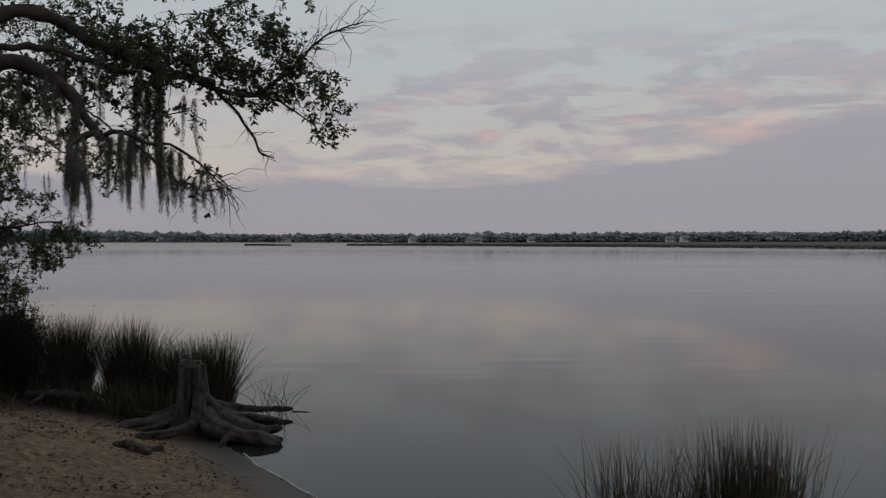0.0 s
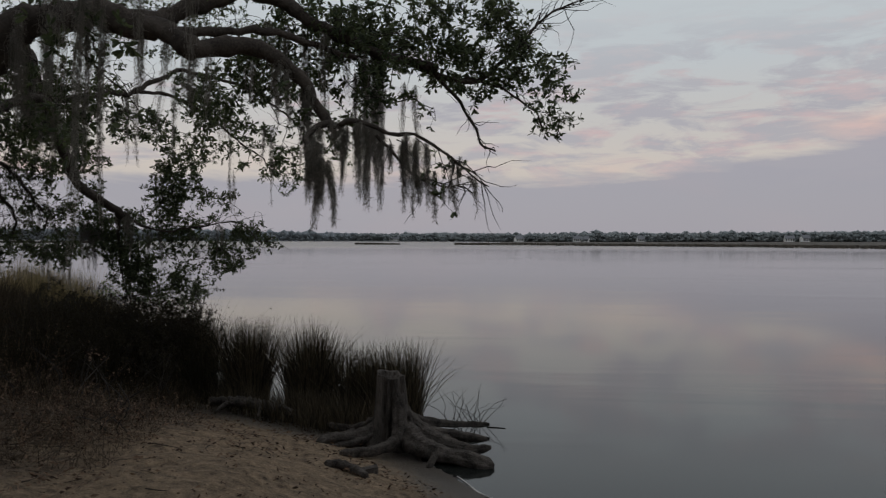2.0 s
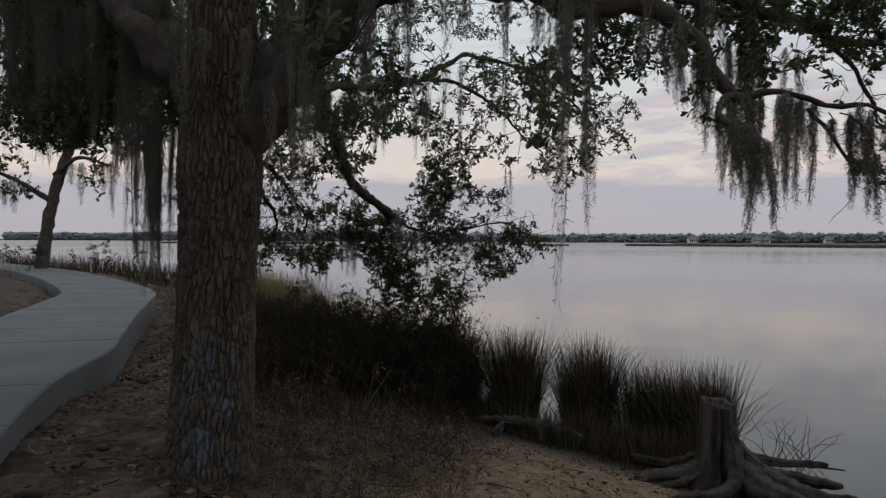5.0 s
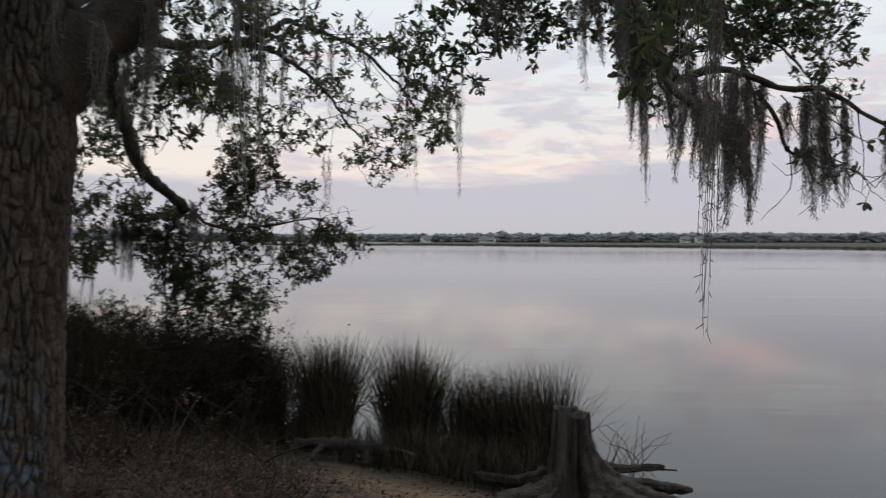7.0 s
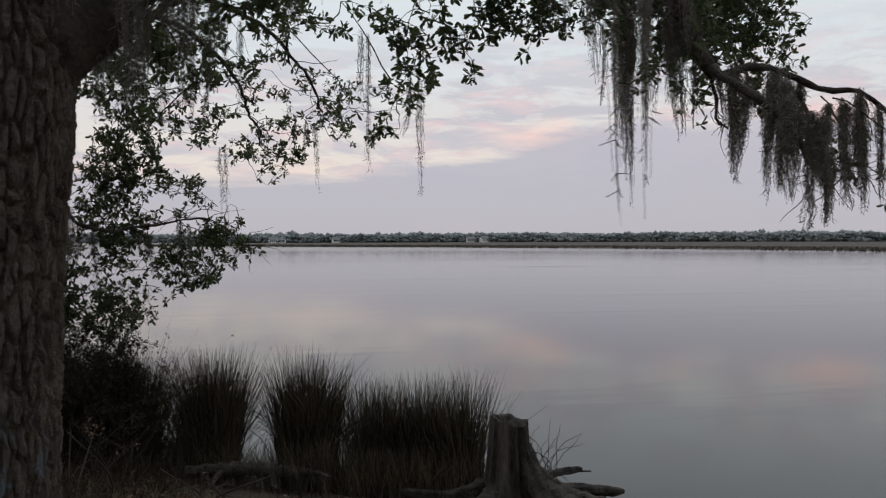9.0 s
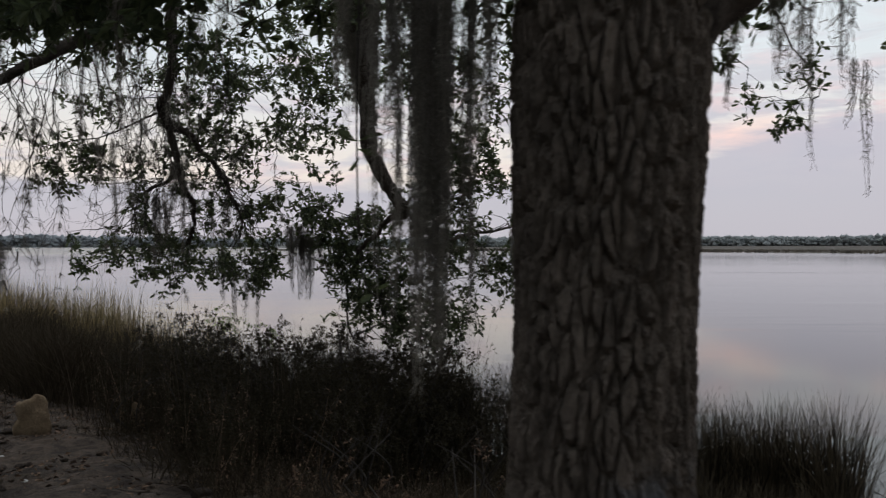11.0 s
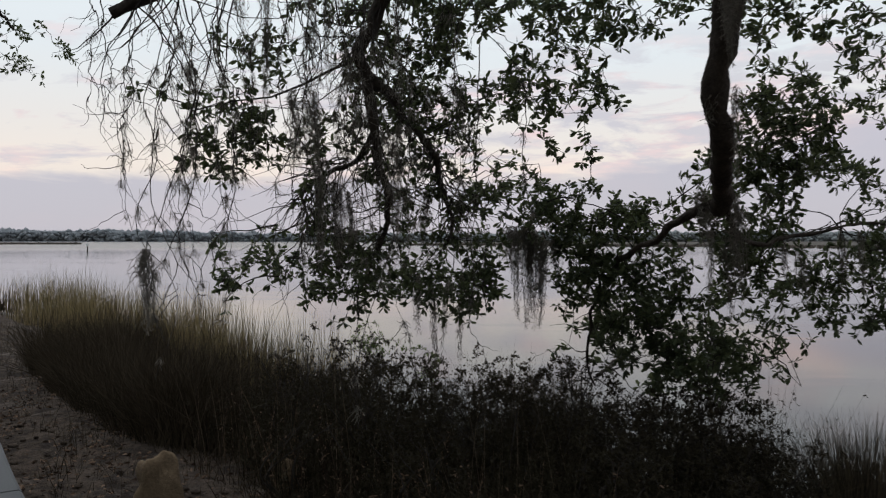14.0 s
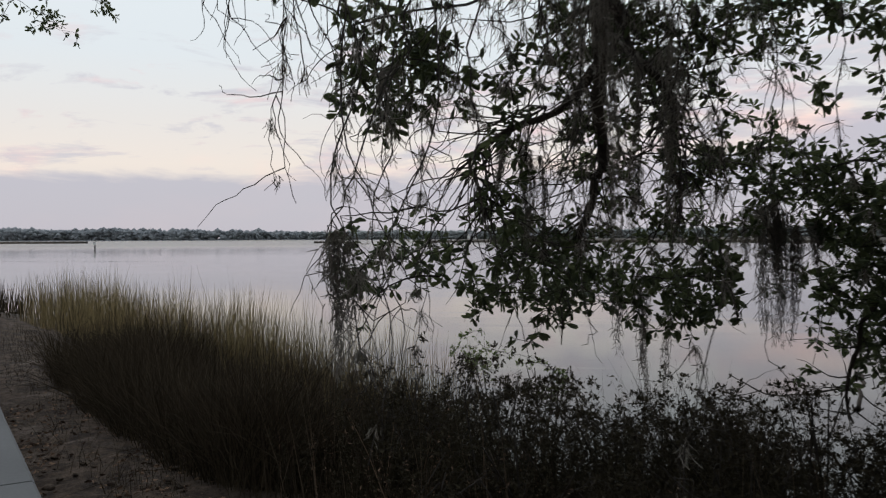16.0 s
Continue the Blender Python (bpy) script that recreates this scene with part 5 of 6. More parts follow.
def shrubs():
    dark = "dense dark green shrub on the weedy bank"
    for k, (x, y, z, rx, ry, rz, count) in enumerate([(-7.4, 12.7, 1.15, 0.55, 0.5, 0.5, 170), (-8.5, 13.2, 1.25, 0.6, 0.5, 0.45, 170), (-9.5, 13.9, 1.35, 0.6, 0.5, 0.45, 160), (-6.7, 13.2, 1.15, 0.3, 0.3, 0.45, 110),
                                                       (-7.8, 11.7, 1.1, 0.5, 0.45, 0.35, 120), (-8.9, 12.3, 1.05, 0.5, 0.45, 0.35, 110), (-10.3, 14.8, 1.3, 0.5, 0.4, 0.45, 110), (-8.0, 14.3, 1.0, 0.6, 0.4, 0.4, 120), (-7.05, 12.0, 0.95, 0.6, 0.5, 0.5, 260), (-6.75, 12.6, 0.9, 0.45, 0.4, 0.5, 220), (-6.5, 11.4, 0.75, 0.5, 0.4, 0.35, 180), (-7.4, 11.2, 0.95, 0.6, 0.5, 0.4, 220), (-8.3, 12.8, 1.15, 0.65, 0.45, 0.55, 320), (-9.2, 13.3, 1.15, 0.6, 0.45, 0.55, 300), (-7.9, 13.5, 1.1, 0.5, 0.45, 0.55, 260), (-7.5, 12.4, 1.05, 0.55, 0.45, 0.5, 280), (-8.9, 12.6, 1.0, 0.6, 0.4, 0.45, 260), (-9.9, 13.2, 1.0, 0.5, 0.4, 0.4, 200), (-7.1, 13.2, 1.0, 0.35, 0.4, 0.55, 200), (-6.75, 12.4, 0.95, 0.4, 0.35, 0.5, 240), (-6.4, 12.5, 0.8, 0.3, 0.35, 0.5, 220), (-6.9, 12.2, 1.1, 0.45, 0.4, 0.55, 320), (-6.7, 12.8, 1.0, 0.45, 0.4, 0.6, 300), (-7.3, 12.6, 1.15, 0.5, 0.4, 0.55, 300), (-7.2, 13.9, 1.0, 0.5, 0.4, 0.55, 260), (-6.7, 13.3, 0.7, 0.35, 0.35, 0.5, 220), (-7.9, 14.4, 1.05, 0.5, 0.4, 0.5, 240)]):
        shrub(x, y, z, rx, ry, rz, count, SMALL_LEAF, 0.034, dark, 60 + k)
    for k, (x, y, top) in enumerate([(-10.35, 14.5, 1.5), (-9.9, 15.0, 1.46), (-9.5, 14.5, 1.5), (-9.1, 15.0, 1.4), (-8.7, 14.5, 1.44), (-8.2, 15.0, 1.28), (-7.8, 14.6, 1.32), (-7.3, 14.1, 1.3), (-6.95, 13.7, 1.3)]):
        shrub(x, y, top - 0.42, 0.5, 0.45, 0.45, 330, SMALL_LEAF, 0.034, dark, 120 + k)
    for k, (x, y, z, rx, ry, rz, count) in enumerate([(-5.75, 8.9, 0.9, 0.45, 0.4, 0.2, 26), (-6.5, 9.9, 0.95, 0.5, 0.45, 0.25, 34), (-7.1, 9.0, 1.0, 0.4, 0.4, 0.2, 26), (-5.2, 8.0, 0.8, 0.35, 0.3, 0.15, 16), (-7.6, 10.6, 0.95, 0.5, 0.4, 0.3, 40)]):
        shrub(x, y, z, rx, ry, rz, count, LITTER, 0.03, "low half-dead brown shrub on the dirt bank", 100 + k)
    shrub(-7.75, 13.1, 1.45, 0.18, 0.18, 0.45, 80, SMALL_LEAF, 0.036, "slim sapling with fine dark leaves by the water", 80)
    shrub(-6.75, 13.3, 1.5, 0.28, 0.25, 0.45, 110, SMALL_LEAF, 0.036, "slim sapling with fine dark leaves by the water", 81)
    shrub(-9.75, 16.1, 1.30, 0.34, 0.3, 0.3, 90, BRIGHT_LEAF, 0.04, "small yellow-green shrub among the weeds", 82)
    shrub(-30.2, 32.6, 1.7, 1.3, 1.0, 0.8, 130, SMALL_LEAF, 0.10, "rounded dark shrub on the grass beyond the path", 84)
    shrub(-33.2, 31.2, 1.6, 1.6, 1.2, 0.8, 130, SMALL_LEAF, 0.10, "rounded dark shrub on the grass beyond the path", 85)
    shrub(-9.15, 15.7, 1.25, 0.3, 0.3, 0.28, 60, BRIGHT_LEAF, 0.04, "small yellow-green shrub among the weeds", 83)


# ---- small things on the beach and the bank ----
def wander(start, way, step, count, rng, bend=0.35):
    p, out, way = np.array(start, float), [np.array(start, float)], np.array(way, float)
    for _ in range(count):
        way = way / np.linalg.norm(way) + rng.normal(size=3) * bend
        p = p + way / np.linalg.norm(way) * step
        out.append(p)
    return out


def dead_brush():
    """Bare twigs that stick out of the shallow water by the stump."""
    rng = np.random.default_rng(71)
    for x, y, count in ((-2.5, 11.7, 9), (-2.2, 11.75, 10)):
        lines = []
        for _ in range(count):
            a = rng.uniform(0, 6.28)
            lines.append(wander((x + rng.normal() * 0.06, y + rng.normal() * 0.06, -0.05), (math.cos(a) * 0.7 + 0.2, math.sin(a) * 0.4, 0.8), 0.10, 6, rng, 0.25))
        ob = empty("dead_branch", x, y, -0.05, "bare dead branch with thin twigs standing in shallow water", "branch", "dead branches by the stump")
        for line in lines:
            part("twig", threads(Geo(), np.array([line]), np.linspace(0.006, 0.002, 7)[None, :]), TWIG, ob)
    pale = [wander((-6.72, 13.95, 0.02), (0.1, 0.0, 1), 0.09, 6, rng, 0.3), wander((-6.70, 13.97, 0.25), (0.7, 0, 0.7), 0.05, 6, rng, 0.3), wander((-6.72, 13.95, 0.35), (-0.6, 0, 0.6), 0.05, 6, rng, 0.3)]
    ob = empty("dead_branch", -6.72, 13.95, 0.02, "pale bleached branch standing among the rushes", "branch")
    for line in pale:
        part("twig", threads(Geo(), np.array([line]), np.linspace(0.014, 0.005, 7)[None, :]), DRY, ob)
    line = np.array(wander((-2.05, 11.58, 0.005), (1, -0.1, 0.02), 0.05, 5, rng, 0.1))
    line[:, 2] = 0.004
    tagged(part("stick", tube(Geo(), line, np.linspace(0.009, 0.004, 6), 6), TWIG), "short dark stick floating on the lake", "stick")


def brush_piles():
    """Low heaps of dead brown twigs on the dirt near the oak."""
    for k, (x, y, wide, tall, count) in enumerate([(-5.7, 8.3, 0.55, 0.28, 150), (-5.6, 9.2, 0.5, 0.24, 120), (-6.4, 9.2, 0.6, 0.35, 170), (-5.9, 10.2, 0.6, 0.30, 160), (-6.9, 10.2, 0.6, 0.35, 160), (-5.5, 7.4, 0.45, 0.25, 140), (-5.5, 6.5, 0.5, 0.28, 150), (-6.0, 7.7, 0.5, 0.3, 150)]):
        rng = np.random.default_rng(300 + k)
        lines = []
        for _ in range(count):
            px_, py_ = x + rng.normal() * wide * 0.5, y + rng.normal() * wide * 0.5
            a = rng.uniform(0, 6.28)
            line = np.array(wander((px_, py_, land_at(px_, py_) + 0.01), (math.cos(a), math.sin(a), rng.uniform(0.0, 1.3)), rng.uniform(0.03, 0.075), 7, rng, 0.4))
            low = land(line[:, 0], line[:, 1])
            line[:, 2] = np.clip(line[:, 2], low + 0.006, low + tall * rng.uniform(0.5, 1.3))
            lines.append(line)
        geo = threads(Geo(), np.array(lines), np.linspace(1, 0.35, 8)[None] * rng.uniform(0.0016, 0.0045, (count, 1)))
        tagged(part("brush_pile", geo, DRY), "low heap of dead brown twigs on the dirt", "brush", kind="stuff")


def shore_foam():
    """A thin pale line of froth where the lake laps the sand."""
    line = smooth_line([(x, y, 0) for x, y in SHORE[6:10]], 0.05)[:, :2]
    t = np.gradient(line, axis=0)
    t /= np.linalg.norm(t, axis=1)[:, None]
    side = np.stack([-t[:, 1], t[:, 0]], 1)
    wob = np.array([noise.noise(Vector((x * 2.1, y * 2.1, 1))) for x, y in line])
    thin = np.clip(0.006 + 0.011 * np.array([noise.noise(Vector((x * 5, y * 5, 7))) for x, y in line]), 0.001, 0.015)
    mid = line + side * (0.02 + 0.05 * wob)[:, None]
    a, b = mid - side * thin[:, None], mid + side * thin[:, None]
    n = len(line)
    verts = np.concatenate([np.column_stack([a, np.full(n, 0.004)]), np.column_stack([mid, np.full(n, 0.014)]), np.column_stack([b, np.full(n, 0.004)])])
    faces = [(i, i + 1, n + i + 1, n + i) for i in range(n - 1)] + [(n + i, n + i + 1, 2 * n + i + 1, 2 * n + i) for i in range(n - 1)]
    tagged(part("shore_foam", Geo().add(verts, faces), PALE, smooth=True), "thin white line of froth along the wet sand", "foam", kind="stuff")
    # dark bits of wrack strewn on the sand
    rng = np.random.default_rng(88)
    xy = np.column_stack([rng.uniform(-6, 0, 16000), rng.uniform(6, 11.5, 16000)])
    d = away(xy[:, 0], xy[:, 1], SHORE)
    patch = np.array([noise.noise(Vector((x * 1.6, y * 1.6, 12))) for x, y in xy])
    xy = xy[(d > 0.45) & (d < 4) & (patch > rng.uniform(-0.3, 0.7, len(xy)))]
    at = np.column_stack([xy, land(xy[:, 0], xy[:, 1]) + rng.uniform(0.02, 0.055, len(xy))])
    to = np.column_stack([rng.normal(size=(len(xy), 2)), rng.normal(size=len(xy)) * 0.3])
    geo = leaves(Geo(), at, to, rng.uniform(0.015, 0.06, len(xy)), rng, 0.4, True)
    tagged(part("wrack", geo, LITTER), "dark bits of bark and leaf strewn on the sand", "litter", kind="stuff")


def fallen_log():
    root = empty("fallen_log", -5.3, 11.6, 0.1, "dark rotten log with broken stubs on the wet sand", "log")
    body = smooth_line([(-5.95, 11.95, 0.16), (-5.6, 11.82, 0.20), (-5.25, 11.78, 0.19), (-4.9, 11.7, 0.13), (-4.6, 11.55, 0.07)], 0.04)
    part("trunk", tube(Geo(), body, np.linspace(0.06, 0.085, len(body)), 16, 0.5, 4, True, 0.06), ROOT, root, smooth=True)
    for k, pts in enumerate([[(-5.15, 11.76, 0.17), (-5.12, 11.6, 0.12), (-5.1, 11.48, 0.06)], [(-5.6, 11.8, 0.2), (-5.68, 11.65, 0.15), (-5.7, 11.5, 0.1)], [(-4.9, 11.68, 0.14), (-4.75, 11.5, 0.2), (-4.6, 11.4, 0.17)]]):
        line = smooth_line(pts, 0.03)
        part("stub", tube(Geo(), line, np.linspace(0.035, 0.018, len(line)), 8, 0.4, k), ROOT, root, smooth=True)


def lump(name, x, y, size, squash, material, label, category, seed, group="", sink=0.6, fine=4):
    """A rounded, chipped lump half sunk in the ground."""
    bm = bmesh.new()
    bmesh.ops.create_icosphere(bm, subdivisions=fine, radius=1)
    base = land_at(x, y)
    for v in bm.verts:
        q = v.co * 1.3 + Vector((seed, 0, 0))
        k = 1 + 0.45 * noise.noise(q) + 0.16 * noise.noise(q * 2.6)
        v.co = Vector((v.co.x * size * squash[0] * k, v.co.y * size * squash[1] * k, v.co.z * size * squash[2] * k))
        v.co.z = max(v.co.z, -size * squash[2] * sink)
        v.co += Vector((x, y, base + size * squash[2] * sink - 0.01))
    me = bpy.data.meshes.new(name)
    bm.to_mesh(me)
    bm.free()
    me.shade_smooth()
    return tagged(part(name, me, material), label, category, group)


def oddments():
    rng = np.random.default_rng(77)
    lump("rock", -10.99, 12.94, 0.27, (0.72, 0.4, 0.95), STONE, "tan rock standing on edge in the leaf litter beside the path", "rock", 3.0)
    lump("rock", -10.1, 13.44, 0.17, (0.45, 0.4, 1.15), STONE, "small upright tan rock at the edge of the weeds", "rock", 8.0)
    for k in range(16):
        x, y = (-10.6 + rng.normal() * 1.0, 12.0 + rng.normal() * 1.6) if k < 12 else (-8.4 + rng.normal() * 0.8, 8.6 + rng.normal() * 0.8)
        if -3.5 < away(np.array([x]), np.array([y]), PATH_EDGE)[0] < -0.2:
            lump("shell", x, y, rng.uniform(0.02, 0.045), (1.0, 0.7, 0.5), PALE, "small white shell fragment on the dirt", "shell", float(k), "shell fragments on the dirt", 0.6, 2)
    lump("shell", -5.62, 6.35, 0.04, (1.0, 0.7, 0.5), PALE, "small white shell fragment on the dirt", "shell", 21.0, "shell fragments on the dirt", 0.6, 2)
    board = Geo()
    c, s_ = math.cos(0.5), math.sin(0.5)
    pts = [(-0.11, -0.04, 0), (0.11, -0.06, 0), (0.13, 0.05, 0), (-0.08, 0.06, 0)]
    base = land_at(-3.04, 8.75)
    low = [(-3.04 + c * x - s_ * y, 8.75 + s_ * x + c * y, base - 0.01) for x, y, _ in pts]
    high = [(x, y, z + 0.05 + 0.03 * (i in (1, 2))) for i, (x, y, z) in enumerate(low)]
    board.add(low + high, [(3, 2, 1, 0), (4, 5, 6, 7), (0, 1, 5, 4), (1, 2, 6, 5), (2, 3, 7, 6), (3, 0, 4, 7)])
    stick = smooth_line([(-3.42, 8.74, 0.17), (-3.28, 8.68, 0.2), (-3.12, 8.6, 0.19), (-2.98, 8.5, 0.14)], 0.03)
    stick[:, 2] += land_at(-3.2, 8.65) - 0.15
    tagged(part("driftwood_root", tube(Geo(), stick, np.linspace(0.055, 0.035, len(stick)), 12, 0.6, 5.0, True, 0.15), ROOT, smooth=True), "broken piece of dark root lying on the sand", "driftwood")
    tagged(part("driftwood_board", board, ROOT), "short broken brown board lying on the sand", "driftwood")
    # clods of earth on the bare dirt
    bm = bmesh.new()
    bmesh.ops.create_icosphere(bm, subdivisions=2, radius=1)
    ball, sides = np.array([v.co[:] for v in bm.verts]), [[v.index for v in f.verts] for f in bm.faces]
    bm.free()
    n = 900
    xy = np.column_stack([rng.uniform(-14, -4.5, n), rng.uniform(6, 18, n)])
    e, d = away(xy[:, 0], xy[:, 1], PATH_EDGE), away(xy[:, 0], xy[:, 1], SHORE)
    xy = xy[(e < -0.12) & (e > -2.6) & (d > 1.5)]
    n = len(xy)
    size = rng.uniform(0.012, 0.04, n) * np.where(rng.uniform(size=n) < 0.12, 2.2, 1.0)
    shape = ball[None] * (size[:, None] * rng.uniform(0.7, 1.3, (n, 1)))[:, :, None] * rng.uniform(0.72, 1.25, (n, len(ball), 1)) * np.array([1.2, 1.0, 0.6])
    shape = shape + np.column_stack([xy, land(xy[:, 0], xy[:, 1]) + 0.02 + size * 0.2])[:, None]
    tagged(part("dirt_clods", Geo().many(shape, sides), SOIL, smooth=True), "small dark clods of earth on the bare dirt", "dirt", kind="stuff")
    # dead leaves strewn on the bank
    n = 60000
    xy = np.column_stack([rng.uniform(-17, -3.5, n), rng.uniform(5, 19, n)])
    patch = np.array([noise.noise(Vector((x * 1.1, y * 1.1, 2))) + 0.6 * noise.noise(Vector((x * 3.1, y * 3.1, 6))) for x, y in xy])
    d, e = away(xy[:, 0], xy[:, 1], SHORE), away(xy[:, 0], xy[:, 1], PATH_EDGE)
    keep = (d > 1.6) & (e < -0.03) & (rng.uniform(size=n) < np.clip((-xy[:, 0] - 3.5) / 4, 0.12, 1)) & (patch > rng.uniform(-0.35, 0.55, n))
    xy = xy[keep]
    at = np.column_stack([xy, land(xy[:, 0], xy[:, 1]) + rng.uniform(0.01, 0.045, len(xy))])
    to = np.column_stack([rng.normal(size=(len(xy), 2)), rng.normal(size=len(xy)) * 0.25])
    geo = leaves(Geo(), at, to, rng.uniform(0.03, 0.075, len(xy)), rng, 0.45, True)
    tagged(part("leaf_litter", geo, LITTER), "brown fallen oak leaves strewn over the dirt", "leaves", kind="stuff")
    sticks = []
    for _ in range(240):
        x, y = rng.uniform(-9.5, -3.6), rng.uniform(6, 12)
        if away(np.array([x]), np.array([y]), SHORE)[0] > 1.4 and away(np.array([x]), np.array([y]), PATH_EDGE)[0] < -0.1:
            a = rng.uniform(0, 6.28)
            line = np.array(wander((x, y, 0), (math.cos(a), math.sin(a), 0), rng.uniform(0.03, 0.08), 5, rng, 0.25))
            line[:, 2] = land(line[:, 0], line[:, 1]) + rng.uniform(0.015, 0.04)
            sticks.append(line)
    geo = threads(Geo(), np.array(sticks), np.broadcast_to(np.linspace(0.006, 0.002, 6), (len(sticks), 6)))
    tagged(part("strewn_sticks", geo, DRY), "dry sticks strewn over the sand and dirt", "sticks", kind="stuff")


def vines():
    """Thin bare stems that hang in a curtain from the left limb, each with drooping side twigs."""
    rng = np.random.default_rng(33)
    spots = [(rng.uniform(-10.15, -8.8), rng.uniform(10.5, 11.6), rng.uniform(3.75, 4.2), rng.uniform(2.0, 3.2)) for _ in range(27)] + [(rng.uniform(-9.6, -8.4), rng.uniform(11.2, 12.2), rng.uniform(3.6, 4.2), rng.uniform(2.0, 3.2)) for _ in range(22)]
    spots += [(-9.97, 10.35, 4.0, 1.95), (-9.9, 10.33, 3.95, 2.1), (-10.3, 10.76, 3.9, 2.7), (-10.2, 10.7, 3.8, 2.6), (-10.1, 10.5, 3.85, 2.9), (-9.95, 10.6, 3.9, 2.5), (-10.5, 10.95, 3.95, 3.25), (-10.58, 11.0, 3.9, 3.3), (-9.35, 10.66, 4.0, 2.3), (-9.2, 10.7, 4.0, 1.75), (-8.9, 11.2, 4.1, 1.9)]
    for x, y, top, low in spots:
        k = 30
        z = np.linspace(top, low, k)
        # loose waves with small crinkles
        step = (top - low) / k
        wave = sum(np.sin(np.linspace(0, rng.uniform(3, 22), k)[:, None] + rng.uniform(0, 6.3, 2)) * rng.normal(size=2) * 0.22 for _ in range(3))
        drift = np.cumsum(wave * step + rng.normal(size=(k, 2)) * 0.009, 0)
        main = np.column_stack([x + drift[:, 0], y + drift[:, 1], z + rng.normal(size=k) * 0.008])
        geo = threads(Geo(), main[None], (np.linspace(0.0042, 0.0018, k) * rng.uniform(0.6, 1.25))[None])
        side = []
        for _ in range(rng.integers(5, 16)):
            i = rng.integers(4, k)
            curl = np.array(wander(main[i], (rng.normal() * 0.8, rng.normal() * 0.7, -0.3), rng.uniform(0.012, 0.035), 9, rng, 0.42))
            curl[:, 2] -= 0.006 * np.arange(10) ** 1.3
            side.append(curl)
        threads(geo, np.array(side), np.broadcast_to(np.linspace(0.0022, 0.0009, 10), (len(side), 10)))
        # bits of moss caught on it
        caught = []
        for _ in range(rng.integers(3, 14)):
            i = rng.integers(6, k)
            hang = rng.uniform(0.010, 0.035)
            caught += [wander(main[i] + rng.normal(size=3) * 0.008, (rng.normal() * 0.3, rng.normal() * 0.3, -1), hang * rng.uniform(0.5, 1.2), 3, rng, 0.3) for _ in range(12)]
        ob = part("hanging_vine", geo, TWIG)
        tagged(ob, "thin bare brown vine hanging from a limb of the oak", "vine", "vines on the oak")
        tagged(part("moss_tuft", threads(Geo(), np.array(caught), np.full((len(caught), 4), 0.0011)), MOSS, ob), kind="stuff")


def dangling_twig():
    """A thin bent twig with two leaves that dangles beside the oak's trunk."""
    rng = np.random.default_rng(35)
    line = smooth_line([(-7.06, 6.68, 3.3), (-7.07, 6.69, 2.8), (-7.06, 6.7, 2.44), (-7.03, 6.7, 2.34), (-6.99, 6.7, 2.32), (-6.95, 6.7, 2.25), (-6.89, 6.69, 2.21)], 0.03)
    ob = part("hanging_vine", tube(Geo(), line, np.linspace(0.004, 0.0018, len(line)), 5), TWIG)
    tagged(ob, "thin bent brown twig dangling among the moss by the trunk", "vine", "vines on the oak")
    for at, way, size in [((-7.03, 6.7, 2.35), (0.8, 0.2, 0.25), 0.06), ((-7.02, 6.7, 2.34), (-0.6, -0.2, -0.4), 0.05), ((-7.07, 6.69, 2.78), (-0.7, 0.2, 0.4), 0.07), ((-7.07, 6.69, 2.78), (0.9, 0.1, 0.3), 0.08), ((-7.07, 6.69, 2.76), (0.8, -0.3, -0.2), 0.07), ((-7.06, 6.69, 2.74), (-0.4, 0.3, -0.5), 0.06)]:
        part("leaf", leaves(Geo(), np.array([at]), np.array([way]), np.array([size]), rng, 0.42), LEAF, ob)


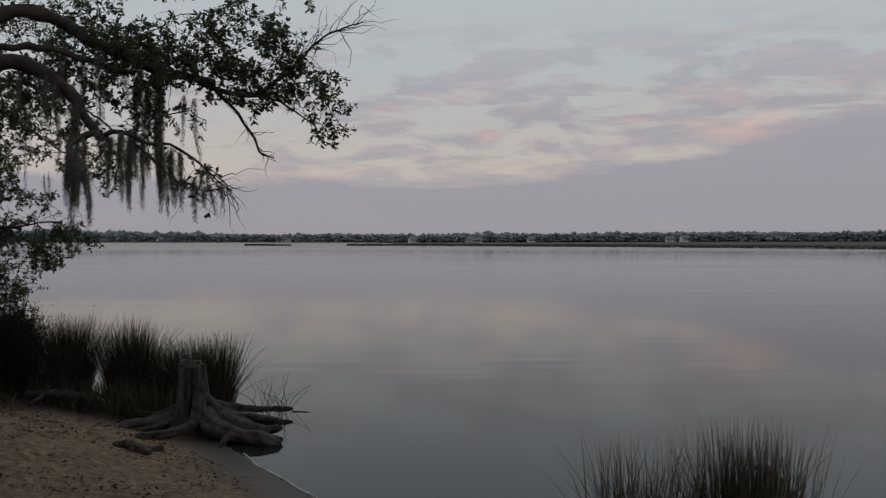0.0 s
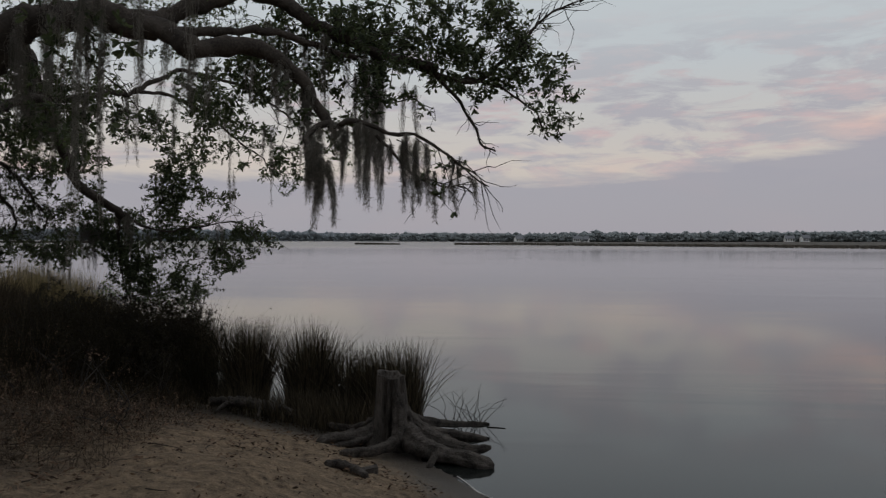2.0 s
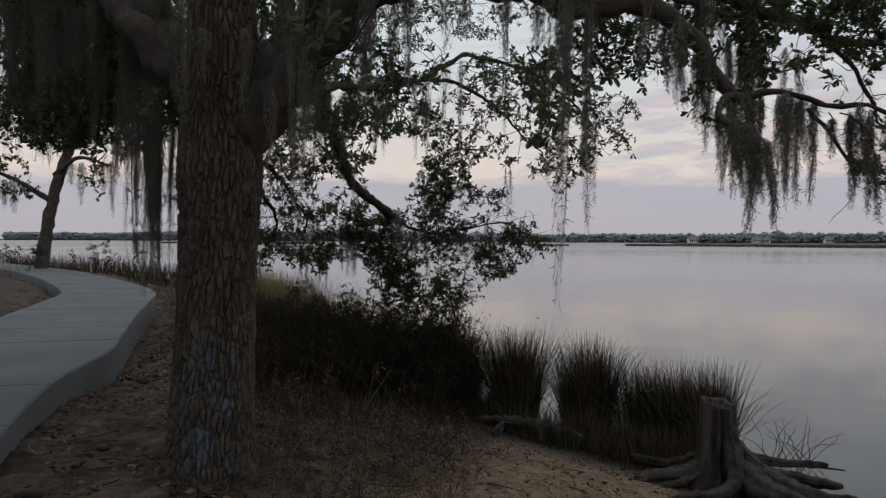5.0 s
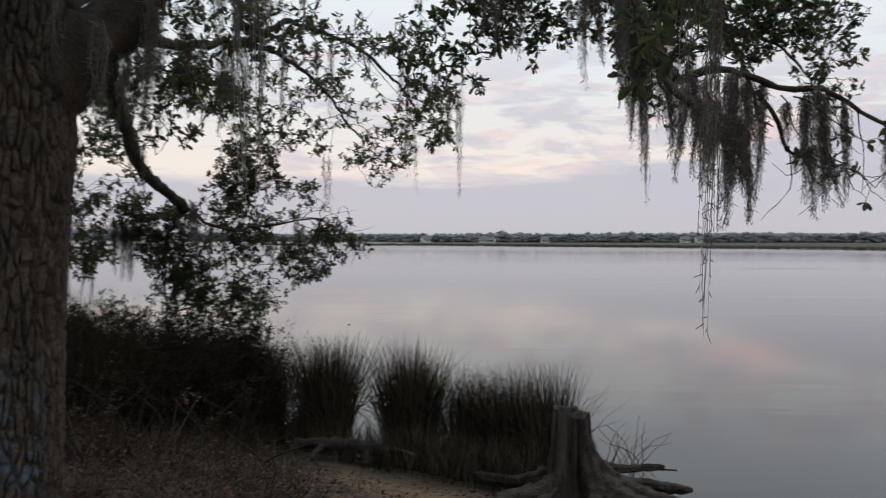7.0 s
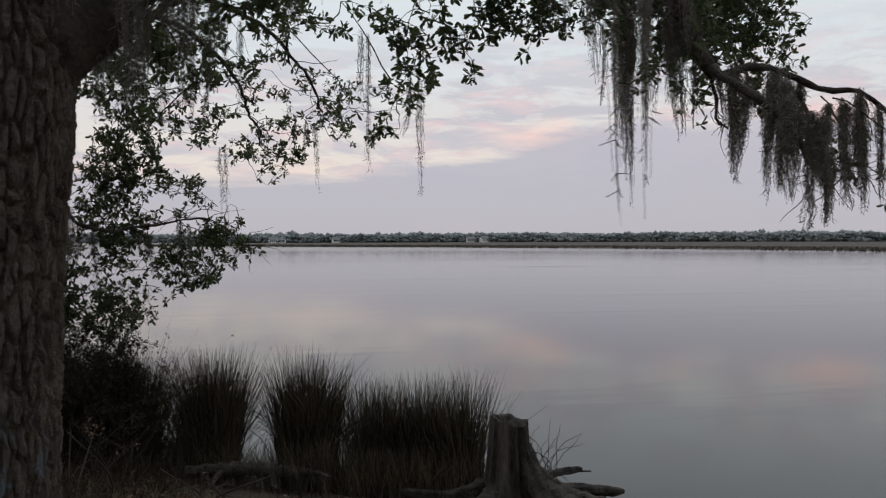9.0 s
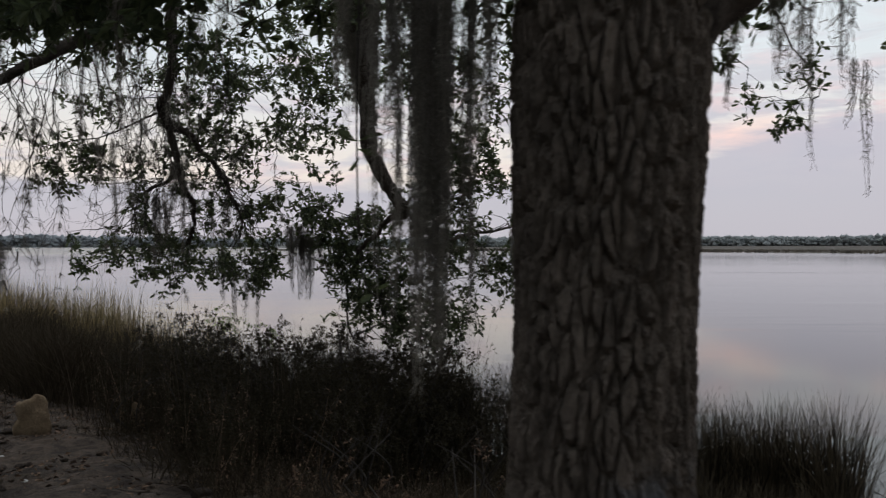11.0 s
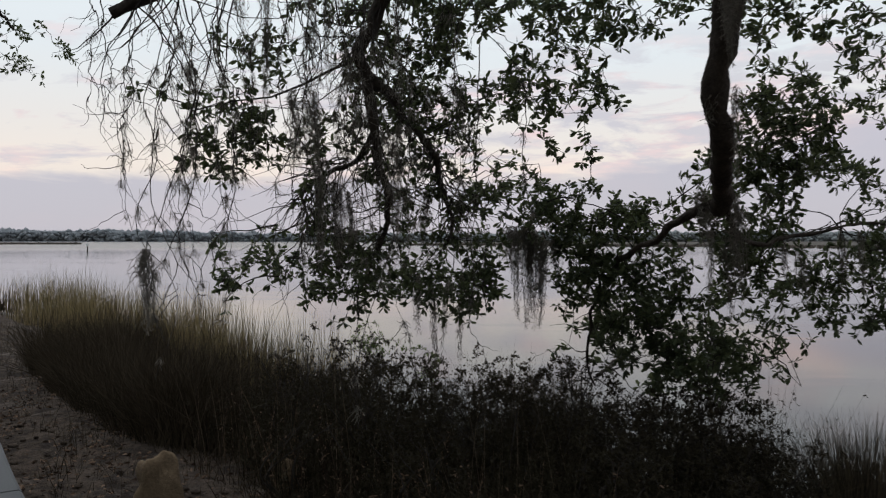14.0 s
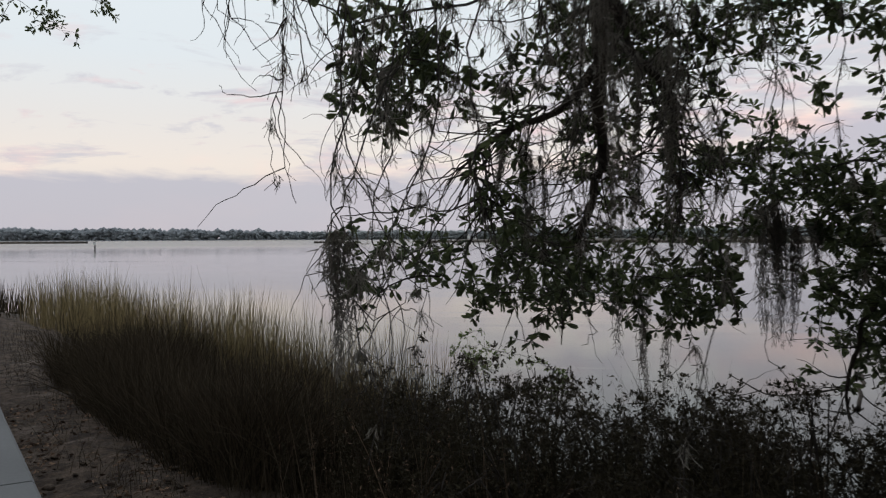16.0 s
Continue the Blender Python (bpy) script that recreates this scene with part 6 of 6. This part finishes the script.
def bank_tree():
    """A smaller leaning tree beyond the bend of the path."""
    rng = np.random.default_rng(55)
    root = empty("bank_tree", -34.65, 33.9, 0.85, "dark leaning tree hung with moss beyond the bend of the path", "tree")
    stem = smooth_line([(-34.7, 33.9, 0.6), (-34.5, 34.1, 2.6), (-34.15, 34.4, 5.0), (-33.5, 35.0, 7.6), (-32.6, 35.8, 10.0)], 0.3)
    part("trunk", tube(Geo(), stem, np.linspace(0.34, 0.17, len(stem)), 12, 0.3, 2), BOUGH_BARK, root, smooth=True)
    lines = [stem]
    for k, pts in enumerate([[(-34.3, 34.3, 4.3), (-36, 33.6, 5.4), (-38, 33, 6.2)], [(-33.6, 35, 7.4), (-32, 34.4, 8.2), (-29.8, 34, 8.0)], [(-33.4, 35.1, 7.9), (-35, 36, 9.4), (-37, 37, 10)], [(-34.2, 34.4, 5.6), (-32.6, 34.2, 6.4), (-31, 34.6, 6.0)]]):
        line = smooth_line(pts, 0.3)
        part("limb", tube(Geo(), line, np.linspace(0.16, 0.04, len(line)), 8, 0.3, k), BOUGH_BARK, root, smooth=True)
        lines.append(line)
    clumps = [((-37, 33.2, 5.8), (2.0, 1.6, 1.2), 120), ((-30.6, 34.2, 7.2), (1.6, 1.5, 1.2), 110), ((-33, 35.5, 9.6), (2.6, 2.2, 1.3), 170), ((-36.5, 36.6, 9.4), (2.0, 2.0, 1.2), 110), ((-32, 34.5, 5.4), (1.0, 1.0, 0.9), 50), ((-35.6, 33.6, 4.6), (1.2, 1.0, 0.8), 50)]
    twigs, spots, ways = grow(lines, clumps, rng, 3.0)
    tagged(part("twig_spray", twigs, TWIG, root), kind="stuff")
    tagged(part("crown", rosettes(Geo(), spots, ways, 8, 0.20, rng, 0.46, 0.1, True), LEAF, root), kind="stuff")
    for x, y, top, low in ((-36.2, 33.5, 5.4, 3.6), (-31.2, 34.4, 6.2, 3.4), (-30.2, 34.1, 7.6, 4.8), (-33.0, 34.6, 6.2, 4.0), (-37.4, 33.1, 5.9, 3.8)):
        tress(x, y, top, low, 0.5, 60, rng, "long trailing tress of grey-green moss hanging from the leaning tree", "moss on the leaning tree", 5.0)



# ---- the far side of the lake ----
def lump_sphere():
    v = np.array([(1, 0, 0), (-1, 0, 0), (0, 1, 0), (0, -1, 0), (0, 0, 1), (0, 0, -1)], float)
    return v, [(a, b, c) if s else (b, a, c) for c, s in ((4, 1), (5, 0)) for a, b in ((0, 2), (2, 1), (1, 3), (3, 0))]


def far_woods(line, n, material, seed):
    rng = np.random.default_rng(seed)
    ball, faces = lump_sphere()
    seg = np.array(line, float)
    run = np.concatenate([[0], np.cumsum(np.linalg.norm(np.diff(seg, axis=0), axis=1))])
    s = rng.uniform(0, run[-1], n)
    x, y = np.interp(s, run, seg[:, 0]), np.interp(s, run, seg[:, 1])
    back = rng.uniform(0, 60, n) ** 1.0
    size = np.hypot(x, y)
    x, y = x + x / size * back, y + y / size * back
    base = land(x, y)
    swell = np.array([noise.noise(Vector((a * 0.012, b * 0.012, 3))) for a, b in zip(x, y)])
    ragged_ = np.array([noise.noise(Vector((a * 0.05, b * 0.05, 9))) for a, b in zip(x, y)])
    tall = rng.uniform(8.5, 12.0, n) * (1 + 0.16 * swell + 0.10 * ragged_) * (0.72 + 0.28 * np.clip(size / 1000, 0.4, 1.2))
    tall = np.where(rng.uniform(size=n) < 0.05, tall * 1.15, tall) * (1 + 0.4 * np.clip((-x - 250) / 300, 0, 1))
    geo = Geo()
    stems = np.stack([np.stack([x, y, base - 0.5], 1), np.stack([x, y, base + tall * 0.5], 1), np.stack([x, y, base + tall * 0.9], 1)], 1)
    threads(geo, stems, np.broadcast_to(np.array([0.35, 0.25, 0.1]), (n, 3)))
    for k in range(12):
        c = np.stack([x + rng.normal(size=n) * tall * 0.32, y + rng.normal(size=n) * tall * 0.2, base + tall * rng.uniform(0.08, 0.78, n)], 1)
        r = tall * rng.uniform(0.15, 0.27, n)
        v = ball[None] * r[:, None, None] * np.array([1.2, 1.2, 0.8]) * rng.uniform(0.6, 1.3, (n, len(ball), 1)) + c[:, None]
        geo.many(v, faces)
    tagged(part("far_woods", geo, material, smooth=True), "hazy grey-green woods along the far shore", "woods", kind="stuff")


def shading_woods():
    """Unseen woods added on the land side of the path to shade the bank."""
    rng = np.random.default_rng(19)
    stems, leafage = Geo(), Geo()
    line = np.array([(26, -16), (12, -11), (2, -9), (-6, -6.5), (-13, -1), (-19, 6), (-26, 13)], float)
    run = np.concatenate([[0], np.cumsum(np.linalg.norm(np.diff(line, axis=0), axis=1))])
    for k in range(32):
        s = run[-1] * (k + rng.uniform(0, 1)) / 32
        x, y = np.interp(s, run, line[:, 0]) - rng.uniform(0, 7) * 0.6, np.interp(s, run, line[:, 1]) - rng.uniform(0, 7)
        tall = rng.uniform(6.5, 9.5)
        base = land_at(x, y)
        trunk = np.array(wander((x, y, base - 0.3), (rng.normal() * 0.1, rng.normal() * 0.1, 1), tall / 8, 7, rng, 0.06))
        tube(stems, trunk, np.linspace(0.22, 0.05, 8), 7)
        n = 900
        q = rng.normal(size=(n, 3))
        q = q / np.linalg.norm(q, axis=1)[:, None] * rng.uniform(0.2, 1, (n, 1)) ** 0.4
        lumps = 0.75 + 0.35 * np.sin(q[:, :1] * 6 + k) * np.cos(q[:, 1:2] * 5 + q[:, 2:] * 4)
        at = np.array([x, y, base + tall * 0.58]) + q * lumps * np.array([2.6, 2.6, tall * 0.5])
        leaves(leafage, at, rng.normal(size=(n, 3)), rng.uniform(0.35, 0.6, n), rng, 0.55, True)
    tagged(part("shade_woods", leafage, LEAF), "dark leafy woods added out of view to shade the bank", "woods", kind="stuff")
    tagged(part("shade_trunks", stems, BARK), "slim trunks of the unseen woods added behind the path", "woods", kind="stuff")


def marsh_strip(name, line, depth, count, low, high, label, seed, material=MARSH):
    """Marsh grass as a broken mat of stout blades seen from far off."""
    rng = np.random.default_rng(seed)
    pts = np.array(line, float)
    run = np.concatenate([[0], np.cumsum(np.linalg.norm(np.diff(pts, axis=0), axis=1))])
    s = rng.uniform(0, run[-1], count)
    x, y = np.interp(s, run, pts[:, 0]), np.interp(s, run, pts[:, 1])
    size = np.hypot(x, y)
    back = rng.uniform(0, depth, count) ** 1.0
    x, y = x + x / size * back, y + y / size * back
    feet = np.column_stack([x, y, np.full(count, -0.1)])
    geo = blades(Geo(), feet, rng.uniform(low, high, count), rng.normal(size=(count, 2)) * 0.25, 0.45, rng)
    tagged(part(name, geo, material), label, "marsh", kind="stuff")


def far_shore():
    # the more distant left stretch and its grass take the paler painted haze
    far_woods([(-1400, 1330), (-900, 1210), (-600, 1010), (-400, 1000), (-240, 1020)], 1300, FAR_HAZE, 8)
    far_woods([(-240, 1020), (-118, 1040), (-40, 960), (60, 900), (300, 860), (480, 720), (590, 480), (620, 200), (640, -60)], 2700, FAR_LEAF_HAZED, 9)
    marsh_strip("far_marsh", [(-44, 398), (10, 371), (68, 331), (130, 246), (160, 166), (190, 60)], 60, 6000, 0.7, 1.25, "dark brown marsh grass along the far shore", 91)
    marsh_strip("marsh_islet", [(-93, 397), (-79, 397)], 4, 500, 0.6, 1.1, "low dark islet of marsh grass in the lake", 92)
    marsh_strip("marsh_islet", [(-77, 391), (-70, 391)], 3, 300, 0.5, 0.9, "low dark islet of marsh grass in the lake", 93)
    marsh_strip("marsh_islet", [(-330, 430), (-232, 452)], 6, 1600, 0.7, 1.4, "long low islet of marsh grass in the lake", 94)
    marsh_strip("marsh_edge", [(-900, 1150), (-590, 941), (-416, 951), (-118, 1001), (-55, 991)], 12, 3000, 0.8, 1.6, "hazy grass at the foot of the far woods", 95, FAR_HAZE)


def channel_marker():
    root = empty("channel_marker", -98, 188, 0, "slim dark channel marker post standing in the lake", "marker post")
    post = np.array([(-98, 188, -1.0), (-98, 188.01, 0.6), (-98.02, 188, 1.7)])
    part("post", tube(Geo(), post, np.array([0.14, 0.13, 0.12]), 10), TWIG, root)
    part("board", box(Geo(), -98.35, 187.8, 1.15, -97.65, 187.86, 1.75), HOUSE, root, "pale square board")


def house(x, y, wide, deep, tall, turn, gable):
    """A pale house among the trees: walls, pitched roof, two rows of windows, chimney."""
    z = land_at(x, y)
    root = empty("house", x, y, z, "pale two-storey house with a grey roof among far trees", "house", "houses on the far shore")
    spin = Matrix.Translation((x, y, z)) @ Matrix.Rotation(turn, 4, "Z")

    def put(geo):
        geo.v = [np.array([spin @ Vector(p) for p in block]) for block in geo.v]
        return geo

    a, b = wide / 2, deep / 2
    walls = box(Geo(), -a, -b, -0.5, a, b, tall)
    walls.add([(-a, -b, tall), (-a, b, tall), (-a, 0, tall + gable), (a, -b, tall), (a, b, tall), (a, 0, tall + gable)], [(0, 1, 2), (3, 5, 4), (0, 2, 5, 3), (1, 4, 5, 2)])
    part("wall", put(walls), HOUSE, root)
    e = 0.5
    roof = Geo().add([(-a - e, -b - e, tall - 0.2), (a + e, -b - e, tall - 0.2), (a + e, 0, tall + gable + 0.25), (-a - e, 0, tall + gable + 0.25), (a + e, b + e, tall - 0.2), (-a - e, b + e, tall - 0.2),
                      (-a - e, -b - e, tall - 0.45), (a + e, -b - e, tall - 0.45), (a + e, 0, tall + gable), (-a - e, 0, tall + gable), (a + e, b + e, tall - 0.45), (-a - e, b + e, tall - 0.45)],
                     [(0, 1, 2, 3), (3, 2, 4, 5), (6, 9, 8, 7), (9, 11, 10, 8), (0, 6, 7, 1), (5, 4, 10, 11), (1, 7, 8, 2), (2, 8, 10, 4), (0, 3, 9, 6), (3, 5, 11, 9)])
    part("roof", put(roof), ROOF, root)
    part("chimney", put(box(Geo(), a * 0.4, 0.2, tall, a * 0.4 + 0.9, 1.1, tall + gable + 1.2)), ROOF, root)
    for storey in (0.9, tall * 0.55):
        for i in range(4):
            u = -a + wide * (i + 0.5) / 4
            window = part("window", put(box(Geo(), u - 0.7, -b - 0.06, storey - 0.1, u + 0.7, -b + 0.05, storey + 1.6)), HOUSE, root)
            part("pane", put(box(Geo(), u - 0.55, -b - 0.10, storey, u + 0.55, -b + 0.02, storey + 1.5)), GLASS, window)


def houses():
    for x, y, wide, deep, tall, turn, gable in [(-29, 930, 9, 7, 3.6, 0.4, 3.2), (34, 888, 8, 6, 3.4, 0.1, 2.6), (44, 892, 6, 6, 3, -0.3, 2.6), (99, 878, 7, 6, 3.2, 0.2, 2.8), (243, 862, 9, 6, 3.6, 0.0, 2.6), (257, 858, 8, 6, 4, 0.3, 2.6), (-190, 1030, 12, 7, 3.5, 0.2, 2)]:
        house(x, y, wide, deep, tall, turn, gable)


oak_tree(), moss(), stump(), rushes(), undergrowth(), shrubs(), dead_brush(), brush_piles(), shore_foam(), fallen_log(), oddments(), vines(), dangling_twig(), bank_tree(), shading_woods(), far_shore(), houses(), channel_marker()
pavement()
